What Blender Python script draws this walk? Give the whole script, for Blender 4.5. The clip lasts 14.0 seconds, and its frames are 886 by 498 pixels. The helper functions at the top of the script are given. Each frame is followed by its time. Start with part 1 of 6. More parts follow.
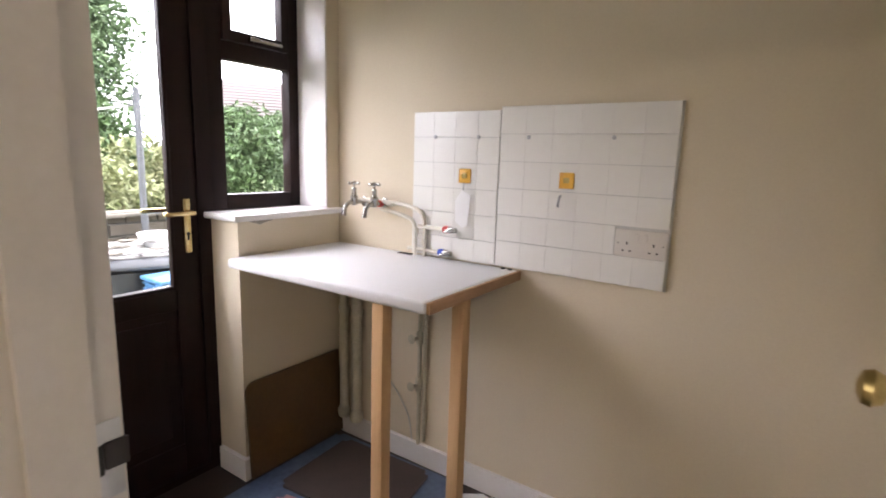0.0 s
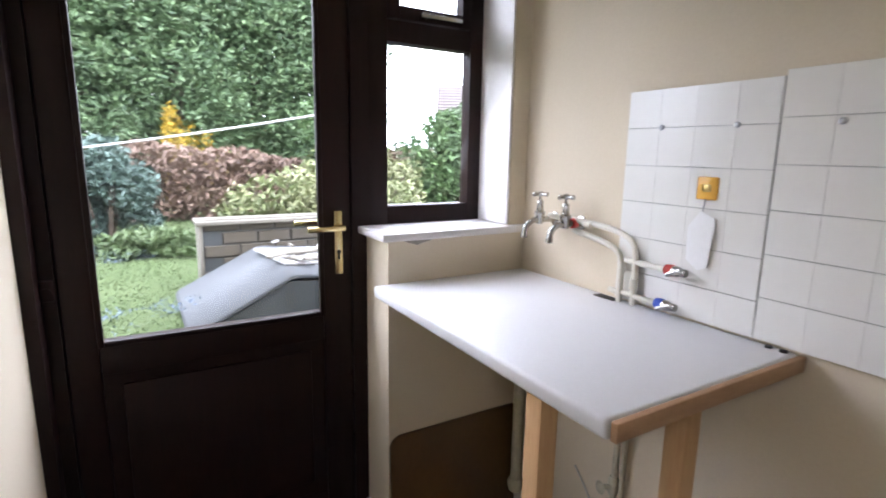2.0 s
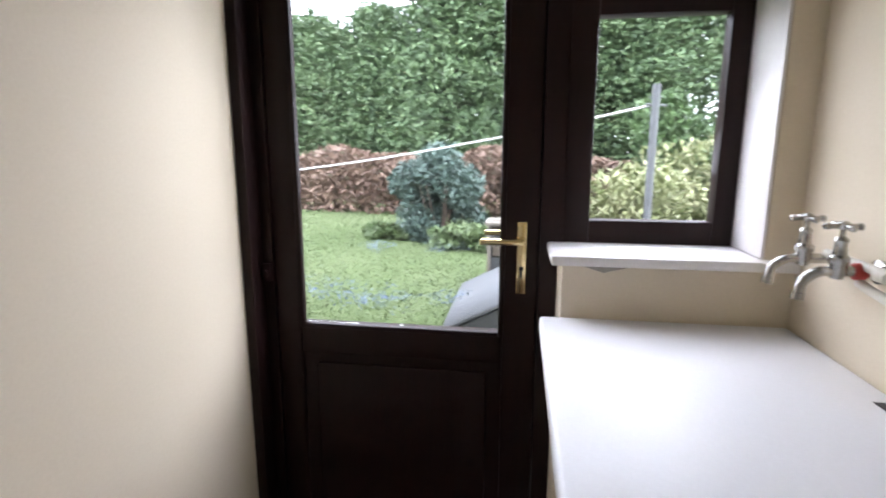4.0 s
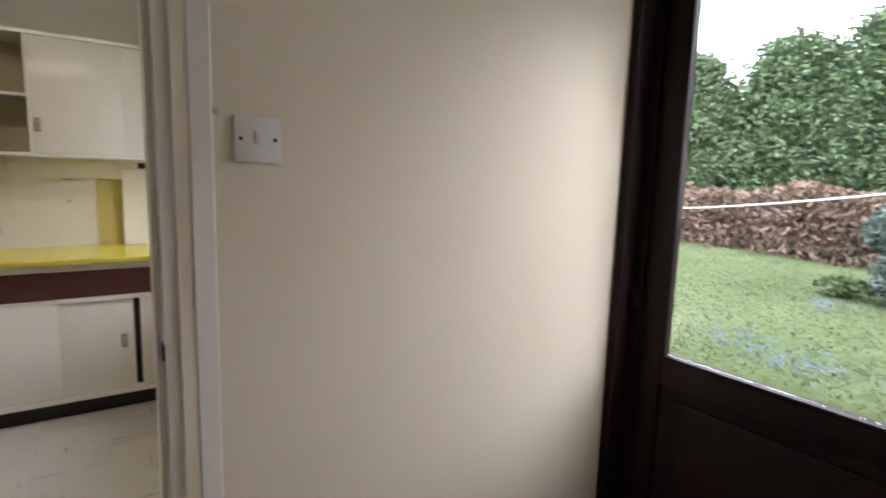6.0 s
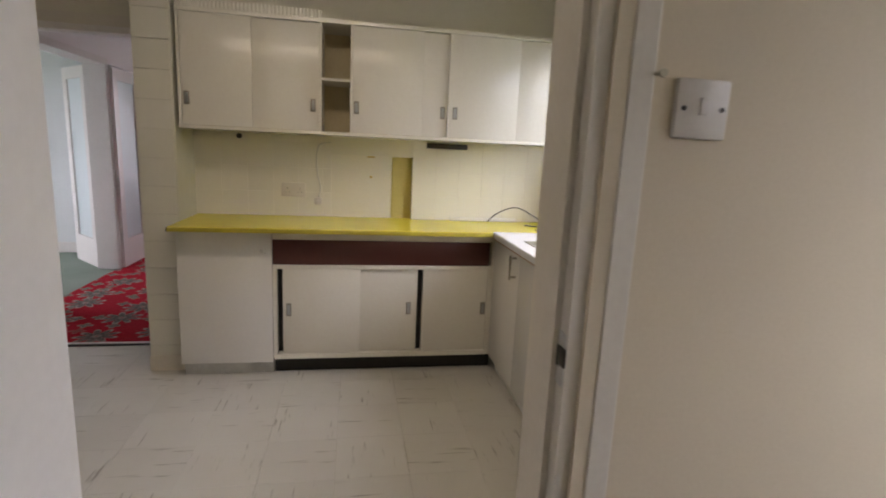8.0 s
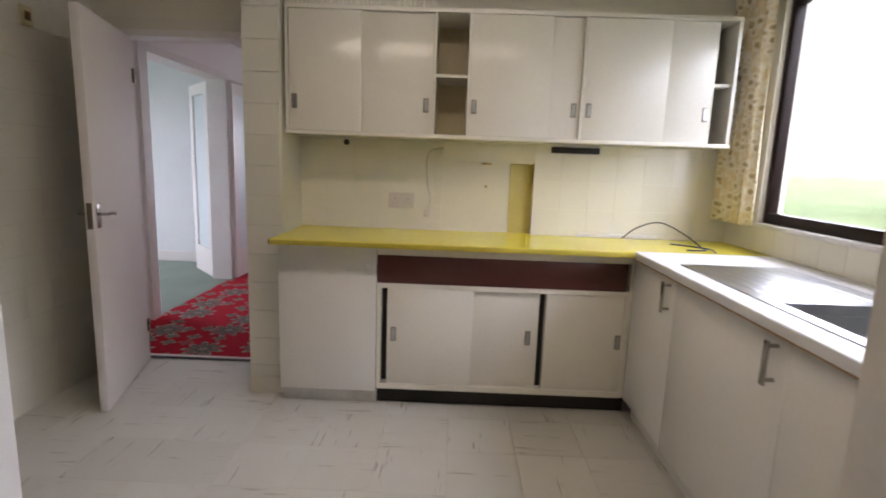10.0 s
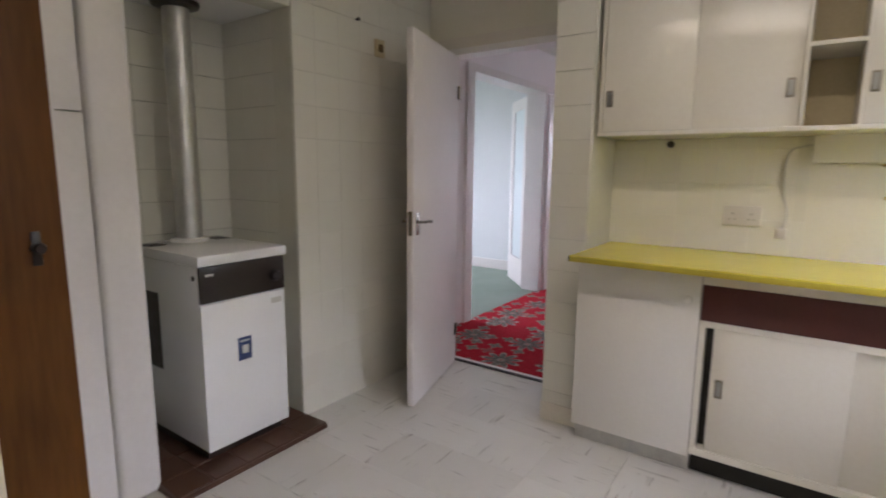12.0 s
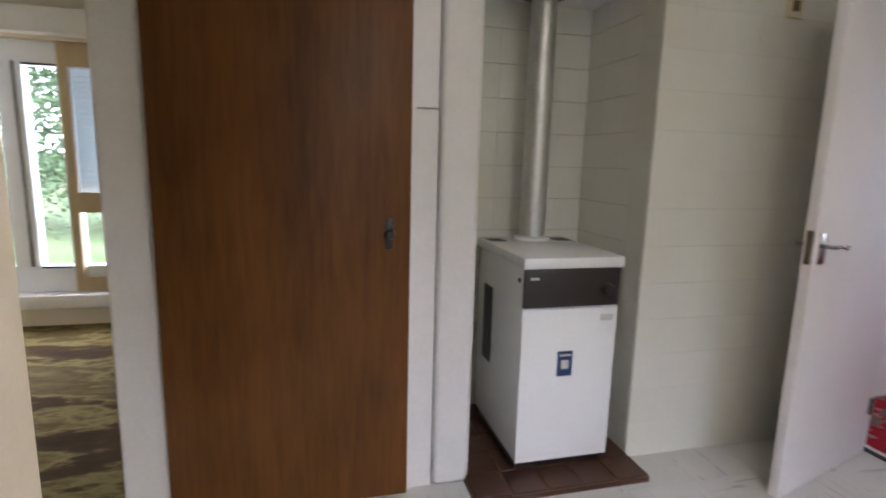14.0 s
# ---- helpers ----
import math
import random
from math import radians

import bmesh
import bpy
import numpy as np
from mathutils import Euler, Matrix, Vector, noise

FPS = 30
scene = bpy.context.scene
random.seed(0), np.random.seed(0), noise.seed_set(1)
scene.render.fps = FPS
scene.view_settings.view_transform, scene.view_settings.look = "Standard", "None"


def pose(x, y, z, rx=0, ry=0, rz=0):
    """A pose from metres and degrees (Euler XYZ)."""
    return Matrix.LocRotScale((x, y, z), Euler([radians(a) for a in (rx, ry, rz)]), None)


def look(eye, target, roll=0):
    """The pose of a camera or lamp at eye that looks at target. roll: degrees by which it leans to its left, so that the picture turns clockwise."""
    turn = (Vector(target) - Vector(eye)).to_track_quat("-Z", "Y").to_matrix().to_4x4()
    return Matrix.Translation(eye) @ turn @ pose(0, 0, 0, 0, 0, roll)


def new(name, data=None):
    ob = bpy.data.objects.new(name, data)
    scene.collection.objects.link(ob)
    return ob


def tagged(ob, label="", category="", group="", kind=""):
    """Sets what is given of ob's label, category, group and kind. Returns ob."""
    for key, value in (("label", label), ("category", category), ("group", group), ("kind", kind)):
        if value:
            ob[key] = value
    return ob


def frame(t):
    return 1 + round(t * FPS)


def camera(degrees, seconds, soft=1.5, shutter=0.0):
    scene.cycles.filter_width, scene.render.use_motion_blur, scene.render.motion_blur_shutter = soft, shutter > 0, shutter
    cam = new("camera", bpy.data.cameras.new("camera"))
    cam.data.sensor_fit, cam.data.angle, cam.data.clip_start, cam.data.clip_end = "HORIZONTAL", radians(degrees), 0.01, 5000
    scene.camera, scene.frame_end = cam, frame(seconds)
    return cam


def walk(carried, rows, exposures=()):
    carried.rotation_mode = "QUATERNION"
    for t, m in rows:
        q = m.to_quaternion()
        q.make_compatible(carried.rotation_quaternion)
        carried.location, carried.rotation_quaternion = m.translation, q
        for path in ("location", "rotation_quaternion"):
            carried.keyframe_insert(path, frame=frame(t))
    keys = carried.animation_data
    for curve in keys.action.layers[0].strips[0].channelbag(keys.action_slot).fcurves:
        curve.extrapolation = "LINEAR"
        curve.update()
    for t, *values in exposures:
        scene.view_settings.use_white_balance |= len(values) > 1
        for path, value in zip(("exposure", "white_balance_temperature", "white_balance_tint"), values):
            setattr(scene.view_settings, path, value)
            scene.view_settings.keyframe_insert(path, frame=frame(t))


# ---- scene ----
cam = camera(81.4, 14.0, soft=1.8, shutter=0.4)
PATH = [
    (0, (-0.249, -0.71, 1.335), (1.38, 0.398, 0.989), 1.8),
    (0.5, (-0.107, -0.631, 1.337), (1.43, 0.6, 0.984), 1.6),
    (0.8, (-0.033, -0.574, 1.342), (1.433, 0.741, 0.99), 1.4),
    (1, (0.024, -0.551, 1.348), (1.418, 0.837, 0.993), 1.2),
    (1.5, (0.134, -0.467, 1.341), (1.365, 1.073, 1.001), 1.4),
    (2, (0.266, -0.398, 1.344), (1.267, 1.294, 0.977), 1.0),
    (2.2, (0.33, -0.381, 1.337), (1.224, 1.369, 0.966), 0.7),
    (4.3, (0.856, -0.226, 1.353), (0.333, 1.668, 0.981), 0.2),
    (4.5, (0.882, -0.216, 1.356), (0.2, 1.626, 0.98), 0.2),
    (5, (0.926, -0.231, 1.341), (-0.135, 1.432, 1.013), 0.4),
    (5.5, (0.993, -0.216, 1.342), (-0.409, 1.179, 1.043), 0.6),
    (6, (1.034, -0.216, 1.344), (-0.609, 0.891, 1.068), 1.8),
    (6.5, (0.994, -0.266, 1.347), (-0.782, 0.611, 1.07), 2.3),
    (7, (0.933, -0.336, 1.348), (-0.926, 0.336, 1.042), 2.4),
    (7.5, (0.82, -0.405, 1.336), (-1.086, 0.089, 0.987), 2.3),
    (8, (0.724, -0.467, 1.325), (-1.21, -0.117, 0.952), 2.7),
    (8.2, (0.677, -0.482, 1.318), (-1.262, -0.179, 0.937), 3.1),
    (10.3, (0.256, -0.542, 1.257), (-1.712, -0.703, 0.935), 1.2),
    (10.5, (0.218, -0.535, 1.253), (-1.737, -0.81, 0.933), 0.6),
    (11, (0.129, -0.531, 1.254), (-1.755, -1.116, 0.93), 0.2),
    (11.5, (0.043, -0.549, 1.243), (-1.721, -1.442, 0.939), 0.4),
    (12, (-0.02, -0.608, 1.234), (-1.64, -1.741, 0.928), 0.6),
    (12.5, (-0.1, -0.655, 1.225), (-1.508, -2.038, 0.895), 0.9),
    (13, (-0.167, -0.715, 1.217), (-1.336, -2.302, 0.875), 1.5),
    (13.5, (-0.24, -0.757, 1.208), (-1.104, -2.53, 0.874), 1.5),
    (14, (-0.327, -0.79, 1.228), (-0.818, -2.7, 0.895), 1.5),
]
walk(cam, [(t, look(eye, target, roll)) for t, eye, target, roll in PATH], [(0, 0.06, 6500, 24), (2, -0.06, 5950, 21), (4.5, -0.25, 6100, 20), (5.5, -0.42, 6200, 20), (6.5, -0.44, 6250, 21), (8, -0.56, 6550, 21), (10.5, -0.25, 6150, 23), (12, -0.10, 6050, 22), (14, 0.33, 5750, 21)])

# ---- world and light ----
world = bpy.data.worlds.new("overcast_sky")
scene.world = world
world.use_nodes = True
wn = world.node_tree
sky = wn.nodes.new("ShaderNodeTexSky")
sky.sky_type, sky.sun_disc = "NISHITA", False
sky.sun_elevation, sky.sun_rotation = radians(48), radians(150)
sky.air_density, sky.dust_density, sky.ozone_density = 1.0, 6.0, 1.0
cloud = wn.nodes.new("ShaderNodeMix")
cloud.data_type = "RGBA"
cloud.inputs[0].default_value = 0.8
cloud.inputs[7].default_value = (134, 137, 145, 1)
wn.links.new(sky.outputs[0], cloud.inputs[6])
wn.links.new(cloud.outputs[2], wn.nodes["Background"].inputs[0])
wn.nodes["Background"].inputs[1].default_value = 0.12

sun_data = bpy.data.lights.new("sun", "SUN")
sun_data.energy, sun_data.angle, sun_data.color = 1.0, radians(25), (1.0, 0.96, 0.9)
sun = new("sun", sun_data)
sun.matrix_world = look((2, -6, 8), (0, 0, 0))


def window_light(name, eye, target, w, h, watts, colour=(0.90, 0.95, 1.0), spread=150):
    data = bpy.data.lights.new(name, "AREA")
    data.shape, data.size, data.size_y, data.energy, data.color = "RECTANGLE", w, h, watts, colour
    data.spread = radians(spread)
    ob = new(name, data)
    ob.matrix_world = look(eye, target)
    return ob


# lamps that help the sky through the glazing lean down, as its light does over the trees
window_light("door_daylight", (0.45, 1.20, 1.52), (0.45, 0.20, 0.72), 0.60, 0.75, 3.4, spread=165)
window_light("side_window_daylight", (1.158, 1.20, 1.48), (1.05, 0.20, 0.78), 0.30, 0.48, 1.5, spread=165)
window_light("kitchen_window_daylight", (-1.50, 1.02, 1.62), (-1.50, 0.02, 1.02), 1.45, 0.85, 3.0, (0.84, 0.92, 1.0))
window_light("rear_room_daylight", (1.6, -5.15, 1.2), (0.6, -2.0, 0.7), 1.6, 1.6, 18, spread=180)
# added fill lamps for far room and hall, at assumed openings out of view
window_light("green_room_fill", (-4.2, -5.75, 1.5), (-4.0, -3.0, 0.6), 1.6, 1.3, 9, spread=180)
# hall fill: no such window is known, the lamp is added to brighten the hall
window_light("hall_fill", (-6.65, -1.8, 1.4), (-4.0, -2.2, 0.8), 0.38, 0.9, 5, spread=180)
window_light("tube_light", (-1.15, -0.68, 2.245), (-1.15, -0.68, 0.0), 0.05, 1.2, 8.3, (1.0, 0.84, 0.57), spread=180)
scene.view_settings.exposure = 0.0

# ---- materials ----


def shader(name, rough=0.5, metal=0.0, spec=0.5):
    m = bpy.data.materials.new(name)
    m.use_nodes = True
    nt = m.node_tree
    b = nt.nodes["Principled BSDF"]
    b.inputs["Roughness"].default_value, b.inputs["Metallic"].default_value = rough, metal
    b.inputs["Specular IOR Level"].default_value = spec
    return m, nt, b


def world_pos(nt, scale=(1, 1, 1), rot=(0, 0, 0)):
    g = nt.nodes.new("ShaderNodeNewGeometry")
    mp = nt.nodes.new("ShaderNodeMapping")
    mp.inputs["Scale"].default_value, mp.inputs["Rotation"].default_value = scale, rot
    nt.links.new(g.outputs["Position"], mp.inputs["Vector"])
    return mp.outputs[0]


def noise_tex(nt, vec, scale, detail=4, rough=0.55):
    n = nt.nodes.new("ShaderNodeTexNoise")
    n.inputs["Scale"].default_value, n.inputs["Detail"].default_value, n.inputs["Roughness"].default_value = scale, detail, rough
    nt.links.new(vec, n.inputs["Vector"])
    return n.outputs["Fac"]


def ramp(nt, fac, stops):
    r = nt.nodes.new("ShaderNodeValToRGB")
    e = r.color_ramp.elements
    while len(e) < len(stops):
        e.new(0.5)
    for el, (p, c) in zip(e, stops):
        el.position, el.color = p, (*c, 1)
    nt.links.new(fac, r.inputs[0])
    return r.outputs[0]


def mixed(nt, fac, a, b, mode="MIX"):
    m = nt.nodes.new("ShaderNodeMix")
    m.data_type, m.blend_type = "RGBA", mode
    for sock, v in ((0, fac), (6, a), (7, b)):
        if isinstance(v, (int, float)):
            m.inputs[sock].default_value = v
        elif isinstance(v, tuple):
            m.inputs[sock].default_value = (*v, 1)
        else:
            nt.links.new(v, m.inputs[sock])
    return m.outputs[2]


def bumped(nt, b, height, strength, dist=0.002):
    n = nt.nodes.new("ShaderNodeBump")
    n.inputs["Strength"].default_value, n.inputs["Distance"].default_value = strength, dist
    nt.links.new(height, n.inputs["Height"])
    nt.links.new(n.outputs[0], b.inputs["Normal"])


def varied(name, c1, c2, rough=0.5, metal=0.0, coarse=1.5, fine=60.0, bump=0.15, stretch=(1, 1, 1), spec=0.5, dist=0.002):
    """Two colours mixed by a coarse stain and a fine grain, with a fine relief."""
    m, nt, b = shader(name, rough, metal, spec)
    v = world_pos(nt, stretch)
    a, f = noise_tex(nt, v, coarse, 3), noise_tex(nt, v, fine, 4)
    both = mixed(nt, 0.4, a, f)
    nt.links.new(ramp(nt, both, [(0.3, c1), (0.7, c2)]), b.inputs["Base Color"])
    rr = nt.nodes.new("ShaderNodeMapRange")
    rr.inputs[3].default_value, rr.inputs[4].default_value = rough * 0.85, min(1, rough * 1.15)
    nt.links.new(a, rr.inputs[0])
    nt.links.new(rr.outputs[0], b.inputs["Roughness"])
    if bump:
        bumped(nt, b, f, bump, dist)
    return m


def per_piece(name, c1, c2, rough, bump=0.08, fine=40.0, spec=0.5):
    """A glazed or painted piece whose tone differs a little from its neighbours'."""
    m, nt, b = shader(name, rough, 0, spec)
    v = world_pos(nt)
    info = nt.nodes.new("ShaderNodeObjectInfo")
    f = mixed(nt, 0.5, noise_tex(nt, v, 3.0, 3), noise_tex(nt, v, fine, 3))
    nt.links.new(mixed(nt, 0.5, ramp(nt, f, [(0.3, c1), (0.7, c2)]), ramp(nt, info.outputs["Random"], [(0, c1), (1, c2)])), b.inputs["Base Color"])
    bumped(nt, b, noise_tex(nt, v, 9.0, 2), bump, 0.004)
    return m


def wood(name, dark, light, rough=0.4, along=(14, 14, 0.9), spec=0.5, rings=2.2):
    m, nt, b = shader(name, rough, 0, spec)
    v = world_pos(nt, along)
    g = mixed(nt, 0.45, noise_tex(nt, v, rings, 5, 0.6), noise_tex(nt, v, rings * 9, 4))
    blot = noise_tex(nt, world_pos(nt), 2.0, 2)
    col = ramp(nt, mixed(nt, 0.3, g, blot), [(0.32, dark), (0.68, light)])
    nt.links.new(col, b.inputs["Base Color"])
    bumped(nt, b, g, 0.12, 0.001)
    return m


M = {}
M["plaster"] = varied("cream_emulsion", (0.645, 0.555, 0.415), (0.71, 0.62, 0.475), 0.75, coarse=1.1, fine=130, bump=0.10, spec=0.3)
M["white_wall"] = varied("white_emulsion", (0.74, 0.73, 0.70), (0.80, 0.79, 0.77), 0.7, coarse=1.3, fine=120, bump=0.08, spec=0.3)
M["kitchen_wall"] = varied("pale_cream_paint", (0.70, 0.66, 0.55), (0.77, 0.73, 0.63), 0.55, coarse=1.4, fine=90, bump=0.06)
M["pink_wall"] = varied("pinkish_white_paint", (0.80, 0.765, 0.77), (0.86, 0.825, 0.83), 0.6, coarse=1.0, fine=90, bump=0.05)
M["mint_wall"] = varied("pale_mint_paint", (0.70, 0.73, 0.74), (0.77, 0.79, 0.80), 0.6, coarse=1.0, fine=90, bump=0.05)
M["ceiling"] = varied("ceiling_white", (0.76, 0.75, 0.71), (0.82, 0.81, 0.77), 0.8, coarse=1.2, fine=60, bump=0.15)
M["gloss_white"] = varied("white_gloss_paint", (0.72, 0.69, 0.67), (0.80, 0.77, 0.75), 0.36, coarse=2.0, fine=50, bump=0.05)
M["door_paint"] = varied("satin_white_door_paint", (0.72, 0.68, 0.67), (0.79, 0.75, 0.74), 0.55, coarse=2.0, fine=50, bump=0.05)
M["gloss_cream"] = varied("aged_gloss_paint", (0.66, 0.61, 0.53), (0.75, 0.70, 0.62), 0.32, coarse=3.0, fine=70, bump=0.08)
M["brown_frame"] = wood("dark_brown_frame", (0.0085, 0.0032, 0.003), (0.021, 0.008, 0.007), 0.46, (20, 20, 1.5), spec=0.2)
M["tile"] = per_piece("ivory_wall_tile", (0.70, 0.68, 0.60), (0.745, 0.725, 0.65), 0.16, 0.05)
M["tile_yellow"] = per_piece("pale_yellow_wall_tile", (0.72, 0.69, 0.585), (0.77, 0.74, 0.65), 0.18, 0.05)
M["pale_grout"] = varied("pale_grout", (0.60, 0.58, 0.50), (0.68, 0.66, 0.58), 0.8, coarse=6, fine=90)
M["board_back"] = varied("white_panel_joint", (0.46, 0.45, 0.43), (0.58, 0.57, 0.55), 0.7, coarse=6, fine=90)
M["tan_wood"] = wood("tan_painted_timber", (0.42, 0.30, 0.15), (0.52, 0.39, 0.21), 0.5, (14, 14, 1))
M["recess_yellow"] = varied("ochre_yellow", (0.50, 0.42, 0.13), (0.60, 0.51, 0.19), 0.5, coarse=3, fine=60)
M["grout"] = varied("tile_grout", (0.40, 0.37, 0.31), (0.55, 0.52, 0.45), 0.8, coarse=6, fine=90)
M["cabinet"] = varied("ivory_cabinet_paint", (0.75, 0.715, 0.635), (0.81, 0.785, 0.71), 0.2, coarse=1.5, fine=60, bump=0.04)
M["cabinet_white"] = varied("white_cabinet_paint", (0.76, 0.74, 0.70), (0.82, 0.80, 0.76), 0.25, coarse=1.5, fine=60, bump=0.04)
M["cabinet_in"] = varied("beige_cabinet_inside", (0.55, 0.46, 0.28), (0.66, 0.57, 0.37), 0.5, coarse=3, fine=60)
M["yellow_top"] = varied("yellow_laminate", (0.70, 0.60, 0.05), (0.78, 0.68, 0.09), 0.22, coarse=2, fine=200, bump=0.03)
M["maroon"] = varied("maroon_panel", (0.070, 0.018, 0.014), (0.095, 0.026, 0.020), 0.35, coarse=2, fine=90, bump=0.05)
M["black"] = varied("black_paint", (0.010, 0.009, 0.009), (0.022, 0.020, 0.019), 0.5, coarse=4, fine=90)
M["white_top"] = varied("white_laminate", (0.70, 0.695, 0.70), (0.76, 0.755, 0.76), 0.45, coarse=2, fine=160, bump=0.03)
M["pine"] = wood("raw_pine", (0.48, 0.27, 0.12), (0.66, 0.43, 0.22), 0.6, (22, 22, 1.2))
M["raw_edge"] = wood("chipboard_edge", (0.33, 0.19, 0.10), (0.50, 0.31, 0.17), 0.75, (6, 6, 30))
M["brown_board"] = wood("brown_hardboard", (0.085, 0.042, 0.012), (0.15, 0.078, 0.024), 0.32, (3, 3, 2))
M["sapele"] = wood("sapele_veneer", (0.0648, 0.0223, 0.00405), (0.182, 0.0702, 0.0142), 0.42, (4.32, 4.32, 0.472), spec=0.25, rings=1.3)
M["chrome"] = varied("worn_chrome", (0.34, 0.33, 0.31), (0.52, 0.51, 0.48), 0.2, 1.0, coarse=20, fine=120, bump=0.1)
M["dull_pull"] = varied("dull_pull_metal", (0.26, 0.24, 0.20), (0.40, 0.37, 0.32), 0.42, 0.8, coarse=20, fine=120, bump=0.1)
M["yellow_edge"] = varied("dark_yellow_edge", (0.42, 0.35, 0.03), (0.55, 0.46, 0.05), 0.35, coarse=6, fine=90)
M["brass"] = varied("old_brass", (0.45, 0.31, 0.10), (0.62, 0.46, 0.18), 0.3, 1.0, coarse=20, fine=140, bump=0.1)
M["gold"] = varied("polished_brass", (0.70, 0.56, 0.28), (0.80, 0.66, 0.36), 0.2, 1.0, coarse=15, fine=140, bump=0.05)
M["steel"] = varied("stainless_steel", (0.40, 0.41, 0.42), (0.50, 0.51, 0.52), 0.30, 1.0, coarse=8, fine=220, bump=0.05)
M["galvanised"] = varied("galvanised_metal", (0.55, 0.54, 0.52), (0.70, 0.69, 0.66), 0.42, 0.85, coarse=9, fine=60, bump=0.1)
M["post_metal"] = varied("weathered_grey_metal", (0.06, 0.065, 0.0675), (0.1, 0.105, 0.11), 0.6, 0.3, coarse=9, fine=60, bump=0.1)
M["pipe_paint"] = varied("cream_painted_pipe", (0.62, 0.58, 0.48), (0.72, 0.68, 0.58), 0.4, coarse=12, fine=90, bump=0.15)
M["grimy_pipe"] = varied("grimy_pipe_paint", (0.38, 0.35, 0.25), (0.58, 0.54, 0.41), 0.5, coarse=14, fine=90, bump=0.3)
M["socket"] = varied("white_plastic", (0.60, 0.555, 0.50), (0.67, 0.625, 0.57), 0.35, coarse=8, fine=200, bump=0.02)
M["dark_hole"] = varied("dark_recess", (0.02, 0.018, 0.016), (0.04, 0.036, 0.03), 0.7, coarse=8, fine=90)
M["orange"] = varied("orange_sticker", (0.72, 0.36, 0.03), (0.82, 0.46, 0.06), 0.35, coarse=20, fine=120, bump=0.02)
M["red_cap"] = varied("red_plastic", (0.40, 0.03, 0.02), (0.55, 0.05, 0.03), 0.4, coarse=20, fine=90)
M["blue_cap"] = varied("blue_plastic", (0.02, 0.06, 0.40), (0.04, 0.10, 0.55), 0.4, coarse=20, fine=90)
M["paper"] = varied("white_paper", (0.80, 0.79, 0.77), (0.86, 0.85, 0.84), 0.7, coarse=10, fine=90)
M["enamel"] = varied("white_enamel", (0.78, 0.78, 0.77), (0.83, 0.83, 0.82), 0.18, coarse=2, fine=90, bump=0.03)
M["dark_panel"] = varied("dark_brown_plastic", (0.018, 0.012, 0.010), (0.032, 0.022, 0.018), 0.3, coarse=4, fine=120, bump=0.05)
M["navy"] = varied("navy_badge", (0.015, 0.03, 0.10), (0.025, 0.05, 0.15), 0.3, coarse=30, fine=120, bump=0.02)
M["lino"] = varied("dark_brown_lino", (0.020, 0.011, 0.008), (0.045, 0.025, 0.018), 0.45, coarse=5, fine=60, bump=0.15)
M["blue_mat"] = varied("blue_grey_plastic_sheet", (0.051, 0.0765, 0.145), (0.128, 0.178, 0.272), 0.4, coarse=5, fine=40, bump=0.2)
M["brown_mat"] = varied("brown_ribbed_mat", (0.045, 0.030, 0.026), (0.085, 0.060, 0.052), 0.7, coarse=6, fine=180, bump=0.4)
M["pink_mat"] = varied("pink_plastic", (0.45, 0.22, 0.22), (0.55, 0.30, 0.29), 0.4, coarse=6, fine=60)
M["quarry"] = per_piece("quarry_tile", (0.055, 0.024, 0.014), (0.10, 0.046, 0.028), 0.35, 0.2)
M["cable"] = varied("grey_cable", (0.45, 0.44, 0.40), (0.60, 0.58, 0.54), 0.5, coarse=12, fine=90)
M["dark_cable"] = varied("dark_cable", (0.04, 0.04, 0.04), (0.08, 0.08, 0.08), 0.5, coarse=12, fine=90)
M["felt"] = varied("grey_roofing_felt", (0.0398, 0.0432, 0.0456), (0.0748, 0.0781, 0.082), 0.9, coarse=4, fine=150, bump=0.5)
M["felt_side"] = varied("worn_dark_felt", (0.0375, 0.0425, 0.0425), (0.075, 0.08, 0.08), 0.9, coarse=4, fine=150, bump=0.5)
M["block"] = per_piece("concrete_block", (0.045, 0.0375, 0.0263), (0.09, 0.075, 0.0544), 0.9, 0.4, 60)
M["coping"] = varied("pale_coping", (0.105, 0.0945, 0.0735), (0.147, 0.133, 0.108), 0.85, coarse=5, fine=80, bump=0.3)
M["rope"] = varied("white_rope", (0.396, 0.396, 0.396), (0.44, 0.44, 0.44), 0.7, coarse=10, fine=200)
M["rubble"] = varied("pale_scrap_boards", (0.227, 0.219, 0.206), (0.309, 0.301, 0.289), 0.7, coarse=6, fine=60)
M["blue_box"] = varied("sky_blue_plastic", (0.055, 0.176, 0.341), (0.088, 0.231, 0.396), 0.35, coarse=6, fine=80)
M["bark"] = varied("dark_bark", (0.035, 0.024, 0.016), (0.075, 0.052, 0.036), 0.9, coarse=6, fine=30, bump=0.6, dist=0.02)
M["roof_tile"] = varied("red_brown_roof_tile", (0.0594, 0.0473, 0.044), (0.088, 0.0726, 0.0682), 0.8, coarse=2, fine=20, bump=0.3)
M["render_wall"] = varied("pale_house_render", (0.3025, 0.286, 0.253), (0.363, 0.3465, 0.3135), 0.85, coarse=2, fine=40, bump=0.3)
M["pvc"] = varied("white_pvc", (0.78, 0.79, 0.80), (0.84, 0.85, 0.86), 0.3, coarse=3, fine=90, bump=0.02)


